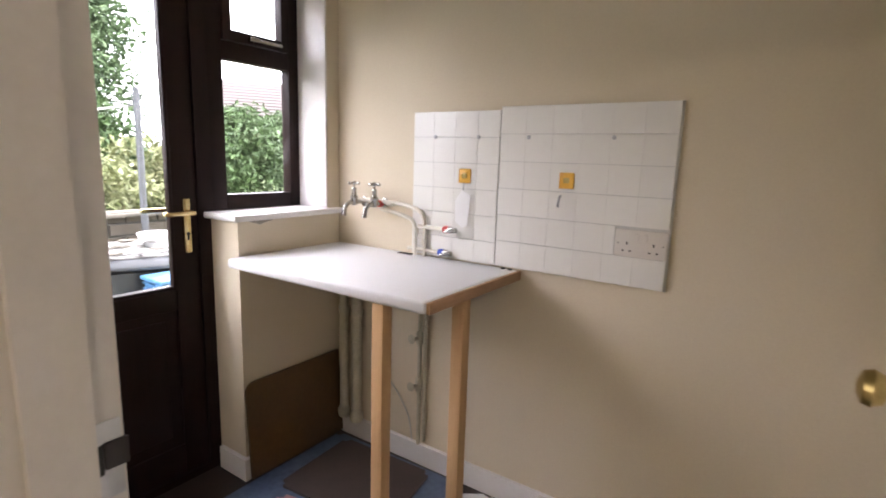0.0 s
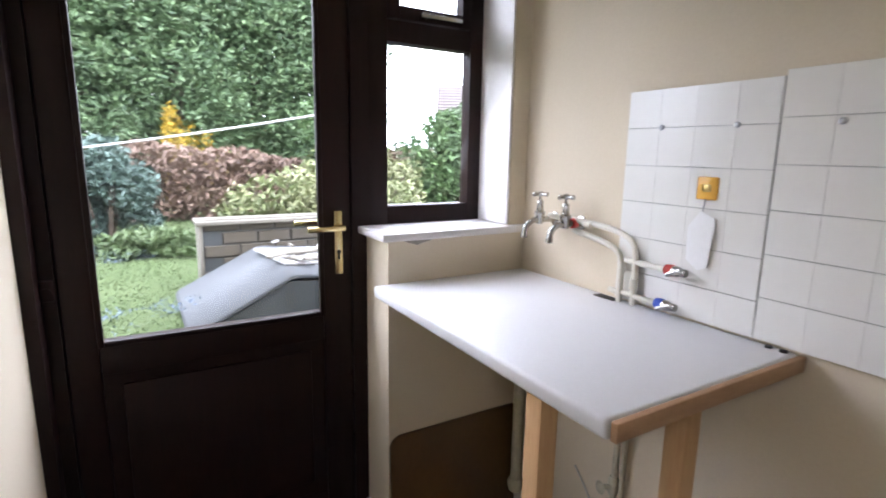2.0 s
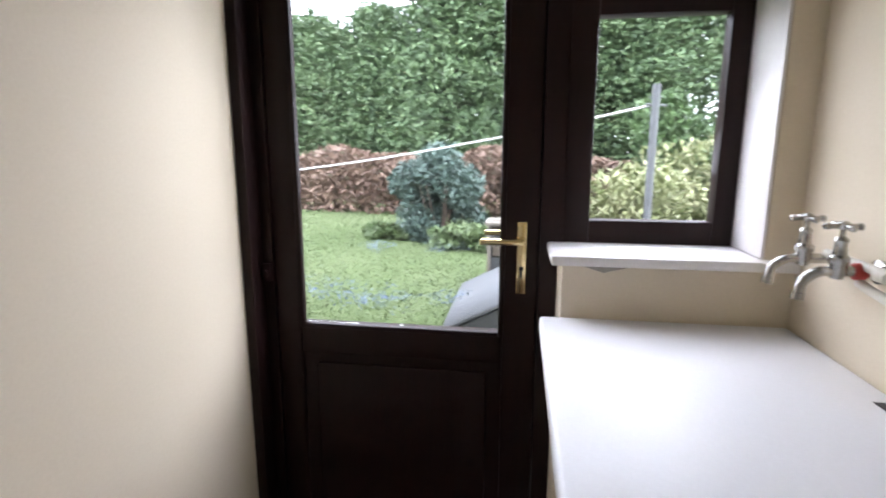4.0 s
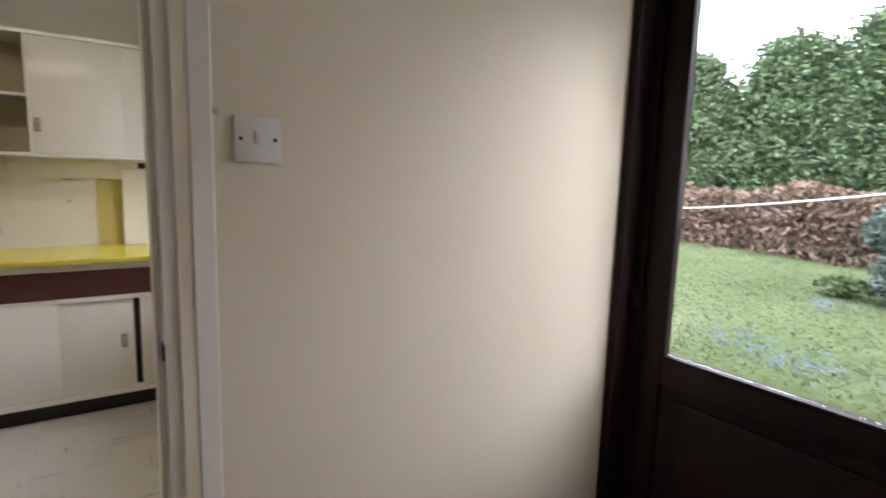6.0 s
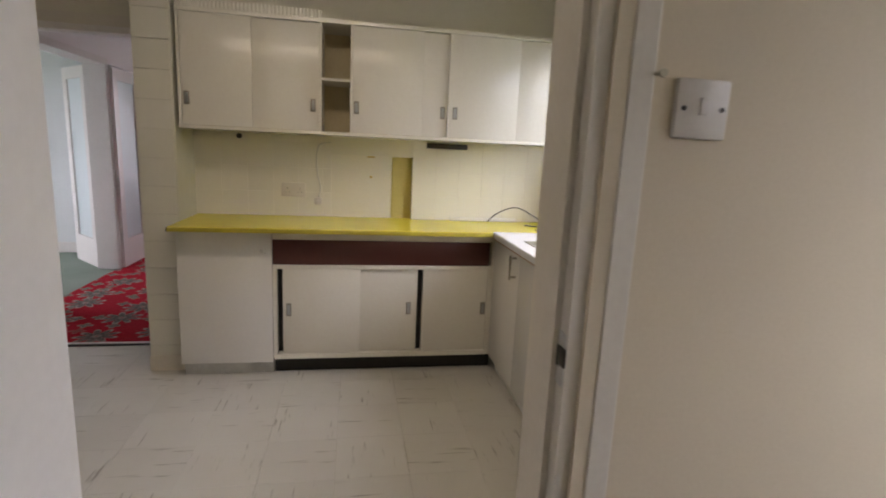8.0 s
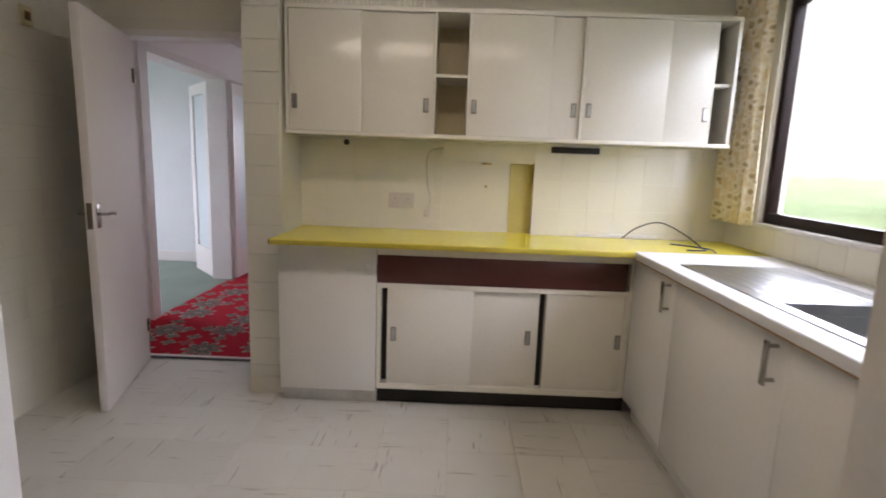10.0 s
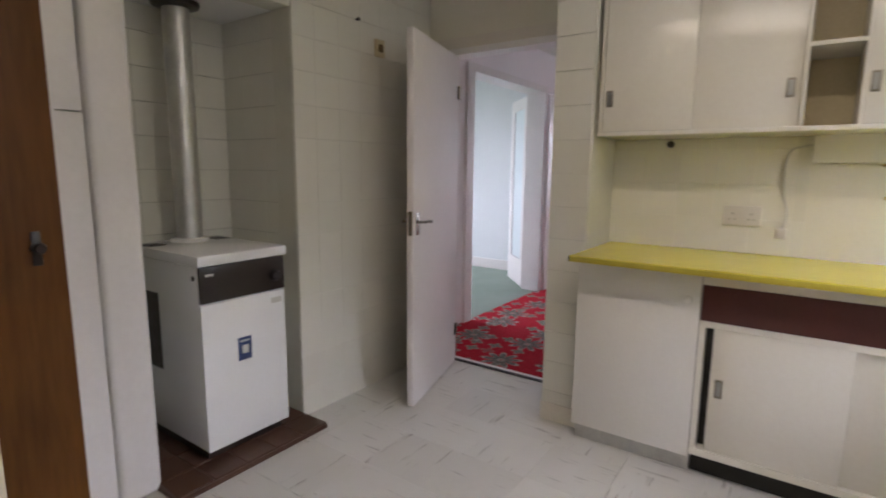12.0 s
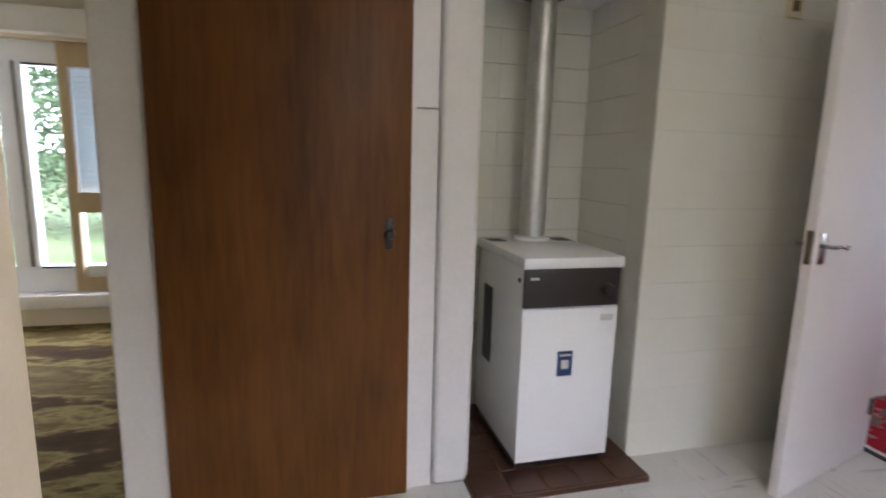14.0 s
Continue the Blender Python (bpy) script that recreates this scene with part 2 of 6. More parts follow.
def leaf_material(name, c1, c2, c3):
    m, nt, b = shader(name, 0.5, 0, 0.3)
    g = nt.nodes.new("ShaderNodeNewGeometry")
    n = noise_tex(nt, world_pos(nt), 2.6, 4, 0.6)
    col = mixed(nt, 0.6, ramp(nt, g.outputs["Random Per Island"], [(0, c1), (0.5, c2), (1, c3)]), ramp(nt, n, [(0.3, c1), (0.7, c3)]))
    nt.links.new(col, b.inputs["Base Color"])
    b.inputs["Subsurface Weight"].default_value = 0.0
    return m


M["conifer"] = leaf_material("conifer_foliage", (0.0208, 0.044, 0.0196), (0.0595, 0.103, 0.044), (0.13, 0.191, 0.0854))
M["conifer_light"] = leaf_material("light_conifer_foliage", (0.0248, 0.0497, 0.0174), (0.0448, 0.0845, 0.0274), (0.0745, 0.125, 0.0422))
M["beech"] = leaf_material("dry_beech_leaves", (0.055, 0.030, 0.020), (0.125, 0.080, 0.056), (0.21, 0.145, 0.105))
M["bluegreen"] = leaf_material("blue_green_leaves", (0.0263, 0.0497, 0.041), (0.0527, 0.0878, 0.0702), (0.0936, 0.135, 0.111))
M["laurel"] = leaf_material("yellow_green_leaves", (0.063, 0.09, 0.0225), (0.144, 0.171, 0.054), (0.252, 0.252, 0.144))
M["forsythia"] = leaf_material("yellow_blossom", (0.186, 0.116, 0.00414), (0.257, 0.166, 0.00828), (0.311, 0.215, 0.0166))
M["bluebell"] = leaf_material("blue_blossom", (0.13, 0.17, 0.38), (0.12, 0.15, 0.22), (0.13, 0.17, 0.10))
M["grass"] = leaf_material("grass_blades", (0.060, 0.095, 0.030), (0.088, 0.125, 0.046), (0.120, 0.155, 0.070))
M["border"] = leaf_material("border_leaves", (0.0414, 0.0704, 0.0248), (0.0704, 0.108, 0.0373), (0.108, 0.145, 0.0621))

em, ent, eb = shader("lit_tube", 0.4)
eb.inputs["Base Color"].default_value = (0.8, 0.8, 0.78, 1)
eb.inputs["Emission Color"].default_value = (1.0, 0.96, 0.86, 1)
eb.inputs["Emission Strength"].default_value = 14.0
M["tube_glow"] = em

# clear glass
gm, gnt, gb = shader("clear_glass", 0.0)
glass = gnt.nodes.new("ShaderNodeBsdfGlossy")
glass.inputs["Roughness"].default_value = 0.02
clear = gnt.nodes.new("ShaderNodeBsdfTransparent")
clear.inputs[0].default_value = (0.95, 0.97, 0.96, 1)
facing = gnt.nodes.new("ShaderNodeLayerWeight")
facing.inputs["Blend"].default_value = 0.5
steep = gnt.nodes.new("ShaderNodeMath")
steep.operation = "POWER"
steep.inputs[1].default_value = 4.0
gnt.links.new(facing.outputs["Facing"], steep.inputs[0])
fres = gnt.nodes.new("ShaderNodeMath")
fres.operation = "MULTIPLY_ADD"
fres.inputs[1].default_value, fres.inputs[2].default_value = 0.8, 0.02
gnt.links.new(steep.outputs[0], fres.inputs[0])
gmix = gnt.nodes.new("ShaderNodeMixShader")
gnt.links.new(fres.outputs[0], gmix.inputs[0])
gnt.links.new(clear.outputs[0], gmix.inputs[1])
gnt.links.new(glass.outputs[0], gmix.inputs[2])
gnt.links.new(gmix.outputs[0], gnt.nodes["Material Output"].inputs[0])
M["glass"] = gm
fm, fnt, fb = shader("frosted_glass", 0.35)
fb.inputs["Base Color"].default_value = (0.70, 0.77, 0.79, 1)
fb.inputs["Transmission Weight"].default_value = 0.25
bumped(fnt, fb, noise_tex(fnt, world_pos(fnt), 60, 3), 0.3)
M["frosted"] = fm

# lawn
lm, lnt, lb = shader("lawn", 0.95, 0, 0.08)
lv = world_pos(lnt)
lcol = ramp(lnt, mixed(lnt, 0.5, noise_tex(lnt, lv, 0.9, 4), noise_tex(lnt, lv, 45, 4)), [(0.34, (0.0466, 0.0709, 0.0243)), (0.5, (0.081, 0.107, 0.0466)), (0.66, (0.126, 0.144, 0.077))])
lnt.links.new(lcol, lb.inputs["Base Color"])
bumped(lnt, lb, noise_tex(lnt, lv, 120, 3), 0.7, 0.03)
M["lawn"] = lm

# marbled vinyl floor tile: dark streaks that run one way on one tile and across on the next
vm, vnt, vb = shader("marbled_vinyl_tile", 0.30)
vinfo = vnt.nodes.new("ShaderNodeObjectInfo")
vco = vnt.nodes.new("ShaderNodeTexCoord")
vmul = vnt.nodes.new("ShaderNodeMath")
vmul.operation = "MULTIPLY"
vmul.inputs[1].default_value = 37.0
vnt.links.new(vinfo.outputs["Random"], vmul.inputs[0])
vadd = vnt.nodes.new("ShaderNodeVectorMath")
vnt.links.new(vco.outputs["Object"], vadd.inputs[0])
vnt.links.new(vmul.outputs[0], vadd.inputs[1])


def streak_space(scale):
    mp = vnt.nodes.new("ShaderNodeMapping")
    mp.inputs["Scale"].default_value = scale
    vnt.links.new(vadd.outputs[0], mp.inputs["Vector"])
    return mp.outputs[0]


def streaks(v):
    n = noise_tex(vnt, v, 1.0, 3, 0.6)
    return ramp(vnt, n, [(0.0, (0, 0, 0)), (0.635, (0, 0, 0)), (0.72, (1, 1, 1))])


streak = mixed(vnt, 1.0, streaks(streak_space((4.2, 46, 1))), streaks(streak_space((3, 26, 1))), "LIGHTEN")
cloudy = noise_tex(vnt, world_pos(vnt), 2.2, 4)
vbase = mixed(vnt, 0.5, ramp(vnt, cloudy, [(0.3, (0.55, 0.53, 0.49)), (0.7, (0.66, 0.64, 0.60))]), ramp(vnt, vinfo.outputs["Random"], [(0, (0.56, 0.54, 0.50)), (1, (0.65, 0.63, 0.59))]))
vstr = vnt.nodes.new("ShaderNodeMath")
vstr.operation = "MULTIPLY"
vstr.inputs[1].default_value = 0.6
vnt.links.new(streak, vstr.inputs[0])
vnt.links.new(mixed(vnt, vstr.outputs[0], vbase, (0.17, 0.145, 0.115)), vb.inputs["Base Color"])
bumped(vnt, vb, noise_tex(vnt, world_pos(vnt), 12, 3), 0.06, 0.003)
M["vinyl"] = vm

# red hall carpet with grey and cream flower sprays
cm, cnt, cb = shader("red_floral_carpet", 0.95, 0, 0.1)
cv = world_pos(cnt, (1, 1, 1))


def math_node(nt, op, a, b=None):
    n = nt.nodes.new("ShaderNodeMath")
    n.operation = op
    for k, x in enumerate((a, b)):
        if isinstance(x, (int, float)):
            n.inputs[k].default_value = x
        elif x is not None:
            nt.links.new(x, n.inputs[k])
    return n.outputs[0]


def flower(scale, chance, petals, reach):
    """Mask, radius and chance of a star-shaped flower round each cell's centre."""
    cell = cnt.nodes.new("ShaderNodeTexVoronoi")
    cell.voronoi_dimensions, cell.feature = "2D", "F1"
    cell.inputs["Scale"].default_value, cell.inputs["Randomness"].default_value = scale, chance
    cnt.links.new(cv, cell.inputs["Vector"])
    away = cnt.nodes.new("ShaderNodeVectorMath")
    away.operation = "SUBTRACT"
    cnt.links.new(cv, away.inputs[0])
    cnt.links.new(cell.outputs["Position"], away.inputs[1])
    xyz = cnt.nodes.new("ShaderNodeSeparateXYZ")
    cnt.links.new(away.outputs[0], xyz.inputs[0])
    turn = math_node(cnt, "ARCTAN2", xyz.outputs[1], xyz.outputs[0])
    wave = math_node(cnt, "ABSOLUTE", math_node(cnt, "COSINE", math_node(cnt, "MULTIPLY", turn, petals / 2)))
    edge = math_node(cnt, "MULTIPLY_ADD", wave, reach * 0.62)
    cnt.nodes[-1].inputs[2].default_value = reach * 0.38
    ratio = math_node(cnt, "DIVIDE", cell.outputs["Distance"], edge)
    return ratio, cell.outputs["Color"]


big, _ = flower(2.7, 0.45, 9, 0.40)
small, small_col = flower(6.3, 0.9, 4, 0.36)
inside = ramp(cnt, big, [(0.0, (1, 1, 1)), (0.93, (1, 1, 1)), (1.0, (0, 0, 0))])
leaves = ramp(cnt, small, [(0.0, (1, 1, 1)), (0.90, (1, 1, 1)), (1.0, (0, 0, 0))])
few = ramp(cnt, small_col, [(0.0, (0, 0, 0)), (0.42, (0, 0, 0)), (0.46, (1, 1, 1))])
pick = mixed(cnt, 1.0, inside, mixed(cnt, 1.0, leaves, few, "MULTIPLY"), "LIGHTEN")
petal_tone = ramp(cnt, big, [(0.0, (0.30, 0.03, 0.03)), (0.16, (0.30, 0.28, 0.25)), (0.32, (0.09, 0.07, 0.065)), (0.55, (0.17, 0.16, 0.145)), (0.74, (0.10, 0.075, 0.07)), (0.82, (0.36, 0.32, 0.28)), (0.93, (0.30, 0.25, 0.22))])
leaf_tone = ramp(cnt, small, [(0.0, (0.20, 0.19, 0.16)), (0.55, (0.13, 0.12, 0.10)), (0.75, (0.30, 0.24, 0.20)), (0.9, (0.26, 0.21, 0.17))])
rnd = mixed(cnt, inside, leaf_tone, petal_tone)
redc = ramp(cnt, noise_tex(cnt, cv, 60, 3), [(0.3, (0.30, 0.008, 0.018)), (0.7, (0.46, 0.018, 0.032))])
cnt.links.new(mixed(cnt, pick, redc, rnd), cb.inputs["Base Color"])
bumped(cnt, cb, noise_tex(cnt, cv, 250, 2), 0.5, 0.004)
M["red_carpet"] = cm
M["green_carpet"] = varied("sage_green_carpet", (0.20, 0.25, 0.21), (0.27, 0.32, 0.28), 0.95, coarse=2, fine=220, bump=0.4, spec=0.1)

# brown and gold swirl carpet
bm_, bnt, bb = shader("brown_gold_carpet", 0.95, 0, 0.1)
bw = noise_tex(bnt, world_pos(bnt, (0.7, 1.7, 1)), 1.8, 5, 0.62)
bnt.links.new(ramp(bnt, bw, [(0.30, (0.026, 0.014, 0.006)), (0.45, (0.060, 0.034, 0.012)), (0.50, (0.20, 0.155, 0.055)), (0.56, (0.085, 0.056, 0.018)), (0.75, (0.22, 0.17, 0.066))]), bb.inputs["Base Color"])
bumped(bnt, bb, noise_tex(bnt, world_pos(bnt), 200, 2), 0.5, 0.004)
M["gold_carpet"] = bm_

# curtain with ochre leaf print
um, unt, ub = shader("ochre_print_curtain", 0.85, 0, 0.2)
uv = world_pos(unt)
leafy = unt.nodes.new("ShaderNodeTexVoronoi")
leafy.inputs["Scale"].default_value = 24
unt.links.new(uv, leafy.inputs["Vector"])
print_fac = mixed(unt, 0.5, leafy.outputs["Distance"], noise_tex(unt, uv, 26, 4))
unt.links.new(ramp(unt, print_fac, [(0.30, (0.40, 0.30, 0.15)), (0.40, (0.64, 0.53, 0.34)), (0.47, (0.82, 0.77, 0.64)), (0.62, (0.70, 0.58, 0.36))]), ub.inputs["Base Color"])
bumped(unt, ub, noise_tex(unt, uv, 300, 2), 0.2)
M["curtain"] = um

# ---- building helpers ----


def bm_new():
    return bmesh.new()


def add_box(bm, x0, x1, y0, y1, z0, z1, bevel=0.0, seg=2, m=None):
    x0, x1, y0, y1, z0, z1 = min(x0, x1), max(x0, x1), min(y0, y1), max(y0, y1), min(z0, z1), max(z0, z1)
    mat = Matrix.LocRotScale(((x0 + x1) / 2, (y0 + y1) / 2, (z0 + z1) / 2), None, (x1 - x0, y1 - y0, z1 - z0))
    vs = bmesh.ops.create_cube(bm, size=1, matrix=mat)["verts"]
    if bevel:
        es = {e for v in vs for e in v.link_edges}
        r = bmesh.ops.bevel(bm, geom=list(es), offset=bevel, segments=seg, affect="EDGES", profile=0.5)
        vs = list({v for f in r["faces"] for v in f.verts} | {v for v in vs if v.is_valid})
    if m is not None:
        bmesh.ops.transform(bm, matrix=m, verts=[v for v in vs if v.is_valid])
    return bm


def box(*a, bevel=0.0, seg=2, m=None):
    return add_box(bm_new(), *a, bevel=bevel, seg=seg, m=m)


def add_rod(bm, p0, p1, r0, r1=None, seg=14):
    p0, p1 = Vector(p0), Vector(p1)
    d = p1 - p0
    q = d.to_track_quat("Z", "Y").to_matrix().to_4x4()
    bmesh.ops.create_cone(bm, cap_ends=True, segments=seg, radius1=r0, radius2=r0 if r1 is None else r1, depth=d.length, matrix=Matrix.Translation((p0 + p1) / 2) @ q)
    return bm


def rod(p0, p1, r0, r1=None, seg=14):
    return add_rod(bm_new(), p0, p1, r0, r1, seg)


def add_lathe(bm, profile, base, axis, seg=20):
    """Turn (along, radius) pairs round an axis that starts at base."""
    q = Vector(axis).to_track_quat("Z", "Y").to_matrix().to_4x4()
    m = Matrix.Translation(base) @ q
    rings = []
    for h, r in profile:
        rings.append([bm.verts.new(m @ Vector((r * math.cos(a), r * math.sin(a), h))) for a in (2 * math.pi * i / seg for i in range(seg))])
    for a, b in zip(rings, rings[1:]):
        for i in range(seg):
            bm.faces.new((a[i], a[(i + 1) % seg], b[(i + 1) % seg], b[i]))
    bm.faces.new(list(reversed(rings[0])))
    bm.faces.new(rings[-1])
    return bm


def lathe(profile, base, axis, seg=20):
    return add_lathe(bm_new(), profile, base, axis, seg)


def smooth_path(pts, n=8):
    """A rounded line through the points (Catmull-Rom)."""
    p = [Vector(q) for q in pts]
    p = [p[0] * 2 - p[1]] + p + [p[-1] * 2 - p[-2]]
    out = []
    for a, b, c, d in zip(p, p[1:], p[2:], p[3:]):
        for i in range(n):
            t = i / n
            out.append(0.5 * (2 * b + (c - a) * t + (2 * a - 5 * b + 4 * c - d) * t * t + (3 * b - a - 3 * c + d) * t ** 3))
    return out + [p[-2]]


def add_tube(bm, pts, r, seg=10):
    rings = []
    up = Vector((0.13, 0.27, 0.95))
    for i, p in enumerate(pts):
        d = (Vector(pts[min(i + 1, len(pts) - 1)]) - Vector(pts[max(i - 1, 0)])).normalized()
        s = d.cross(up).normalized()
        u = s.cross(d)
        rings.append([bm.verts.new(Vector(p) + r * (math.cos(a) * s + math.sin(a) * u)) for a in (2 * math.pi * k / seg for k in range(seg))])
    for a, b in zip(rings, rings[1:]):
        for k in range(seg):
            bm.faces.new((a[k], a[(k + 1) % seg], b[(k + 1) % seg], b[k]))
    bm.faces.new(list(reversed(rings[0])))
    bm.faces.new(rings[-1])
    return bm


def tube(pts, r, seg=10):
    return add_tube(bm_new(), pts, r, seg)


def mesh_ob(name, bm, material, smooth=True):
    bmesh.ops.recalc_face_normals(bm, faces=bm.faces)
    me = bpy.data.meshes.new(name)
    bm.to_mesh(me)
    bm.free()
    me.materials.append(M[material])
    if smooth:
        me.shade_smooth()
        me.set_sharp_from_angle(angle=radians(38))
    return new(name, me)


def put_under(ob, parent):
    ob.parent = parent
    ob.matrix_parent_inverse = Matrix.Translation(-world_base(parent))
    return ob


def world_base(o):
    return o.location.copy() if o.type == "EMPTY" else Vector((0, 0, 0))


def part(name, bm, material, parent, label=""):
    return tagged(put_under(mesh_ob(name, bm, material), parent), label)


def thing(name, at, label, category, group="", kind=""):
    e = new(name)
    e.empty_display_size = 0.05
    e.location = at
    return tagged(e, label, category, group, kind)


def solid(name, bm, material, label, category, kind="", group=""):
    return tagged(mesh_ob(name, bm, material), label, category, group, kind)


def structure(name, bm, material, label, category):
    return solid(name, bm, material, label, category, "structure")


def boxes(*rows):
    bm = bm_new()
    for r in rows:
        add_box(bm, *r)
    return bm

# ---- structure ----
CEIL = 2.36
NORTH, SOUTH, WEST, TAP = 1.0, -2.56, -2.66, 1.445

wall_utility_west = structure("wall_utility_west", boxes((-0.17, 0, -0.10, 1.28, 0, CEIL), (-0.17, 0, -0.99, -0.10, 2.03, CEIL), (-0.085, 0, -1.0, -0.99, 0, CEIL)), "plaster", "cream painted plaster wall beside the doorway", "wall")
wall_tap = structure("wall_tap", boxes((TAP, 1.60, -2.7, 1.28, 0, CEIL)), "plaster", "cream painted plaster wall with tiles and taps", "wall")
wall_utility_south = structure("wall_utility_south", boxes((-0.085, TAP, -1.10, -1.0, 0, CEIL), (-0.128, TAP, -1.20, -1.10, 0, CEIL)), "plaster", "cream painted plaster wall behind the open door", "wall")
wall_utility_north = structure("wall_utility_north", boxes((0.915, 1.376, 1.03, 1.27, 0, 1.075), (1.376, TAP, 1.03, 1.28, 0, 2.12), (0.0, TAP, 1.03, 1.28, 2.12, CEIL)), "plaster", "cream painted wall under and beside the window", "wall")
wall_kitchen_north = structure("wall_kitchen_north", boxes((WEST, -2.30, NORTH, 1.12, 0, CEIL), (-2.30, -0.70, NORTH, 1.12, 0, 1.02), (-2.30, -0.70, NORTH, 1.12, 2.10, CEIL), (-0.70, -0.17, NORTH, 1.12, 0, CEIL)), "kitchen_wall", "pale cream painted kitchen wall with the window", "wall")
wall_kitchen_west = structure("wall_kitchen_west", boxes((WEST - 0.1, WEST, -1.62, 1.28, 0, CEIL), (WEST - 0.1, WEST, -2.42, -1.62, 1.90, CEIL), (WEST - 0.1, WEST, -2.86, -2.42, 0, CEIL)), "kitchen_wall", "pale cream kitchen wall behind the cupboards", "wall")
wall_kitchen_south = structure("wall_kitchen_south", boxes((WEST, -1.612, SOUTH - 0.14, SOUTH - 0.012, 0, CEIL), (-1.612, -0.90, SOUTH - 0.14, SOUTH - 0.012, 1.945, CEIL), (-0.90, -0.66, SOUTH - 0.14, SOUTH - 0.012, 0, CEIL), (-0.66, 0.149, SOUTH - 0.14, SOUTH - 0.012, 2.0, CEIL), (0.149, 0.285, SOUTH - 0.14, SOUTH - 0.012, 0, CEIL), (0.285, 1.03, SOUTH - 0.14, SOUTH - 0.012, 2.0, CEIL), (1.03, TAP, SOUTH - 0.14, SOUTH - 0.012, 0, CEIL)), "pale_grout", "pale kitchen wall with the boiler alcove", "wall")
wall_alcove = structure("wall_alcove", boxes((-1.765, -1.624, -3.22, SOUTH - 0.14, 0, 2.0), (-0.888, -0.76, -3.22, SOUTH - 0.14, 0, 2.0), (-1.624, -0.888, -3.22, -3.112, 0, 2.0)), "grout", "tiled alcove behind the boiler", "wall")
alcove_soffit = structure("ceiling_alcove", boxes((-1.624, -0.888, -3.112, SOUTH - 0.14, 1.945, 2.0)), "white_wall", "white painted soffit of the boiler alcove", "ceiling")
wall_cupboard = structure("wall_cupboard", boxes((-0.76, 0.18, -3.3, -3.22, 0, CEIL), (0.16, 0.24, -3.22, SOUTH - 0.14, 0, CEIL)), "white_wall", "white cupboard walls", "wall")
wall_rear_room = structure("wall_rear_room", boxes((0.8, 2.7, -5.15, -4.9, 0, 0.17), (0.0, 0.8, -5.15, -4.9, 0, CEIL), (0.8, 2.7, -5.15, -4.9, 1.96, CEIL), (2.7, 2.8, -5.15, -2.7, 0, CEIL), (-0.1, 0.0, -5.15, -3.3, 0, CEIL), (TAP, 2.8, -2.7, -2.6, 0, CEIL)), "plaster", "warm cream walls of the rear room", "wall")
# opening in the hall's end wall is unseen, added for the fill lamp
wall_hall = structure("wall_hall", boxes((-3.5, WEST - 0.1, -2.95, -2.80, 0, CEIL), (-4.85, -3.5, -2.95, -2.80, 2.0, CEIL), (-6.6, -5.55, -2.95, -2.80, 0, CEIL), (-5.55, -4.85, -2.95, -2.80, 2.0, CEIL), (-6.6, WEST - 0.1, -1.05, -0.95, 0, CEIL), (-6.7, -6.6, -2.95, -2.0, 0, CEIL), (-6.7, -6.6, -1.6, -0.95, 0, CEIL), (-6.7, -6.6, -2.0, -1.6, 0, 0.9), (-6.7, -6.6, -2.0, -1.6, 1.9, CEIL)), "pink_wall", "pinkish white hall walls", "wall")
# far room's south window opening is assumed, out of view, added to admit light
wall_green_room = structure("wall_green_room", boxes((-5.75, -5.65, -5.7, -2.95, 0, CEIL), (WEST - 0.1, WEST, -5.7, -2.86, 0, CEIL), (-5.65, -5.0, -5.7, -5.6, 0, CEIL), (-3.4, WEST, -5.7, -5.6, 0, CEIL), (-5.0, -3.4, -5.7, -5.6, 0, 0.8), (-5.0, -3.4, -5.7, -5.6, 2.1, CEIL)), "mint_wall", "pale mint walls of the far room", "wall")
ceiling = structure("ceiling", boxes((-6.7, 2.8, -5.7, 1.28, CEIL, CEIL + 0.12)), "ceiling", "off-white painted ceiling", "ceiling")
floor_base = structure("floor_base", boxes((-6.7, 2.8, -5.75, 1.28, -0.2, -0.008)), "dark_hole", "dark floor slab under the coverings", "floor")
floor_utility = structure("floor_utility", boxes((-0.0, TAP, -1.0, 1.28, -0.008, 0.0)), "lino", "dark brown lino floor of the utility room", "floor")
floor_hall = structure("floor_hall", boxes((-6.6, WEST - 0.06, -2.80, -1.05, -0.008, 0.004)), "red_carpet", "red carpet with grey and cream flower sprays", "carpet")
floor_green = structure("floor_green_room", boxes((-5.65, WEST, -5.6, -2.80, -0.008, 0.003)), "green_carpet", "sage green carpet of the far room", "carpet")
floor_rear = structure("floor_rear_room", boxes((0.0, 2.7, -4.9, SOUTH, -0.008, 0.004)), "gold_carpet", "brown and gold patterned carpet", "carpet")
threshold = structure("threshold", boxes((WEST - 0.075, WEST - 0.05, -2.42, -1.62, -0.006, 0.007)), "black", "dark threshold strip under the hall door", "threshold")
pier = structure("wall_pier", boxes((WEST, -2.325, -1.60, -1.412, 0, CEIL)), "pale_grout", "narrow tiled pier beside the cupboards", "wall")

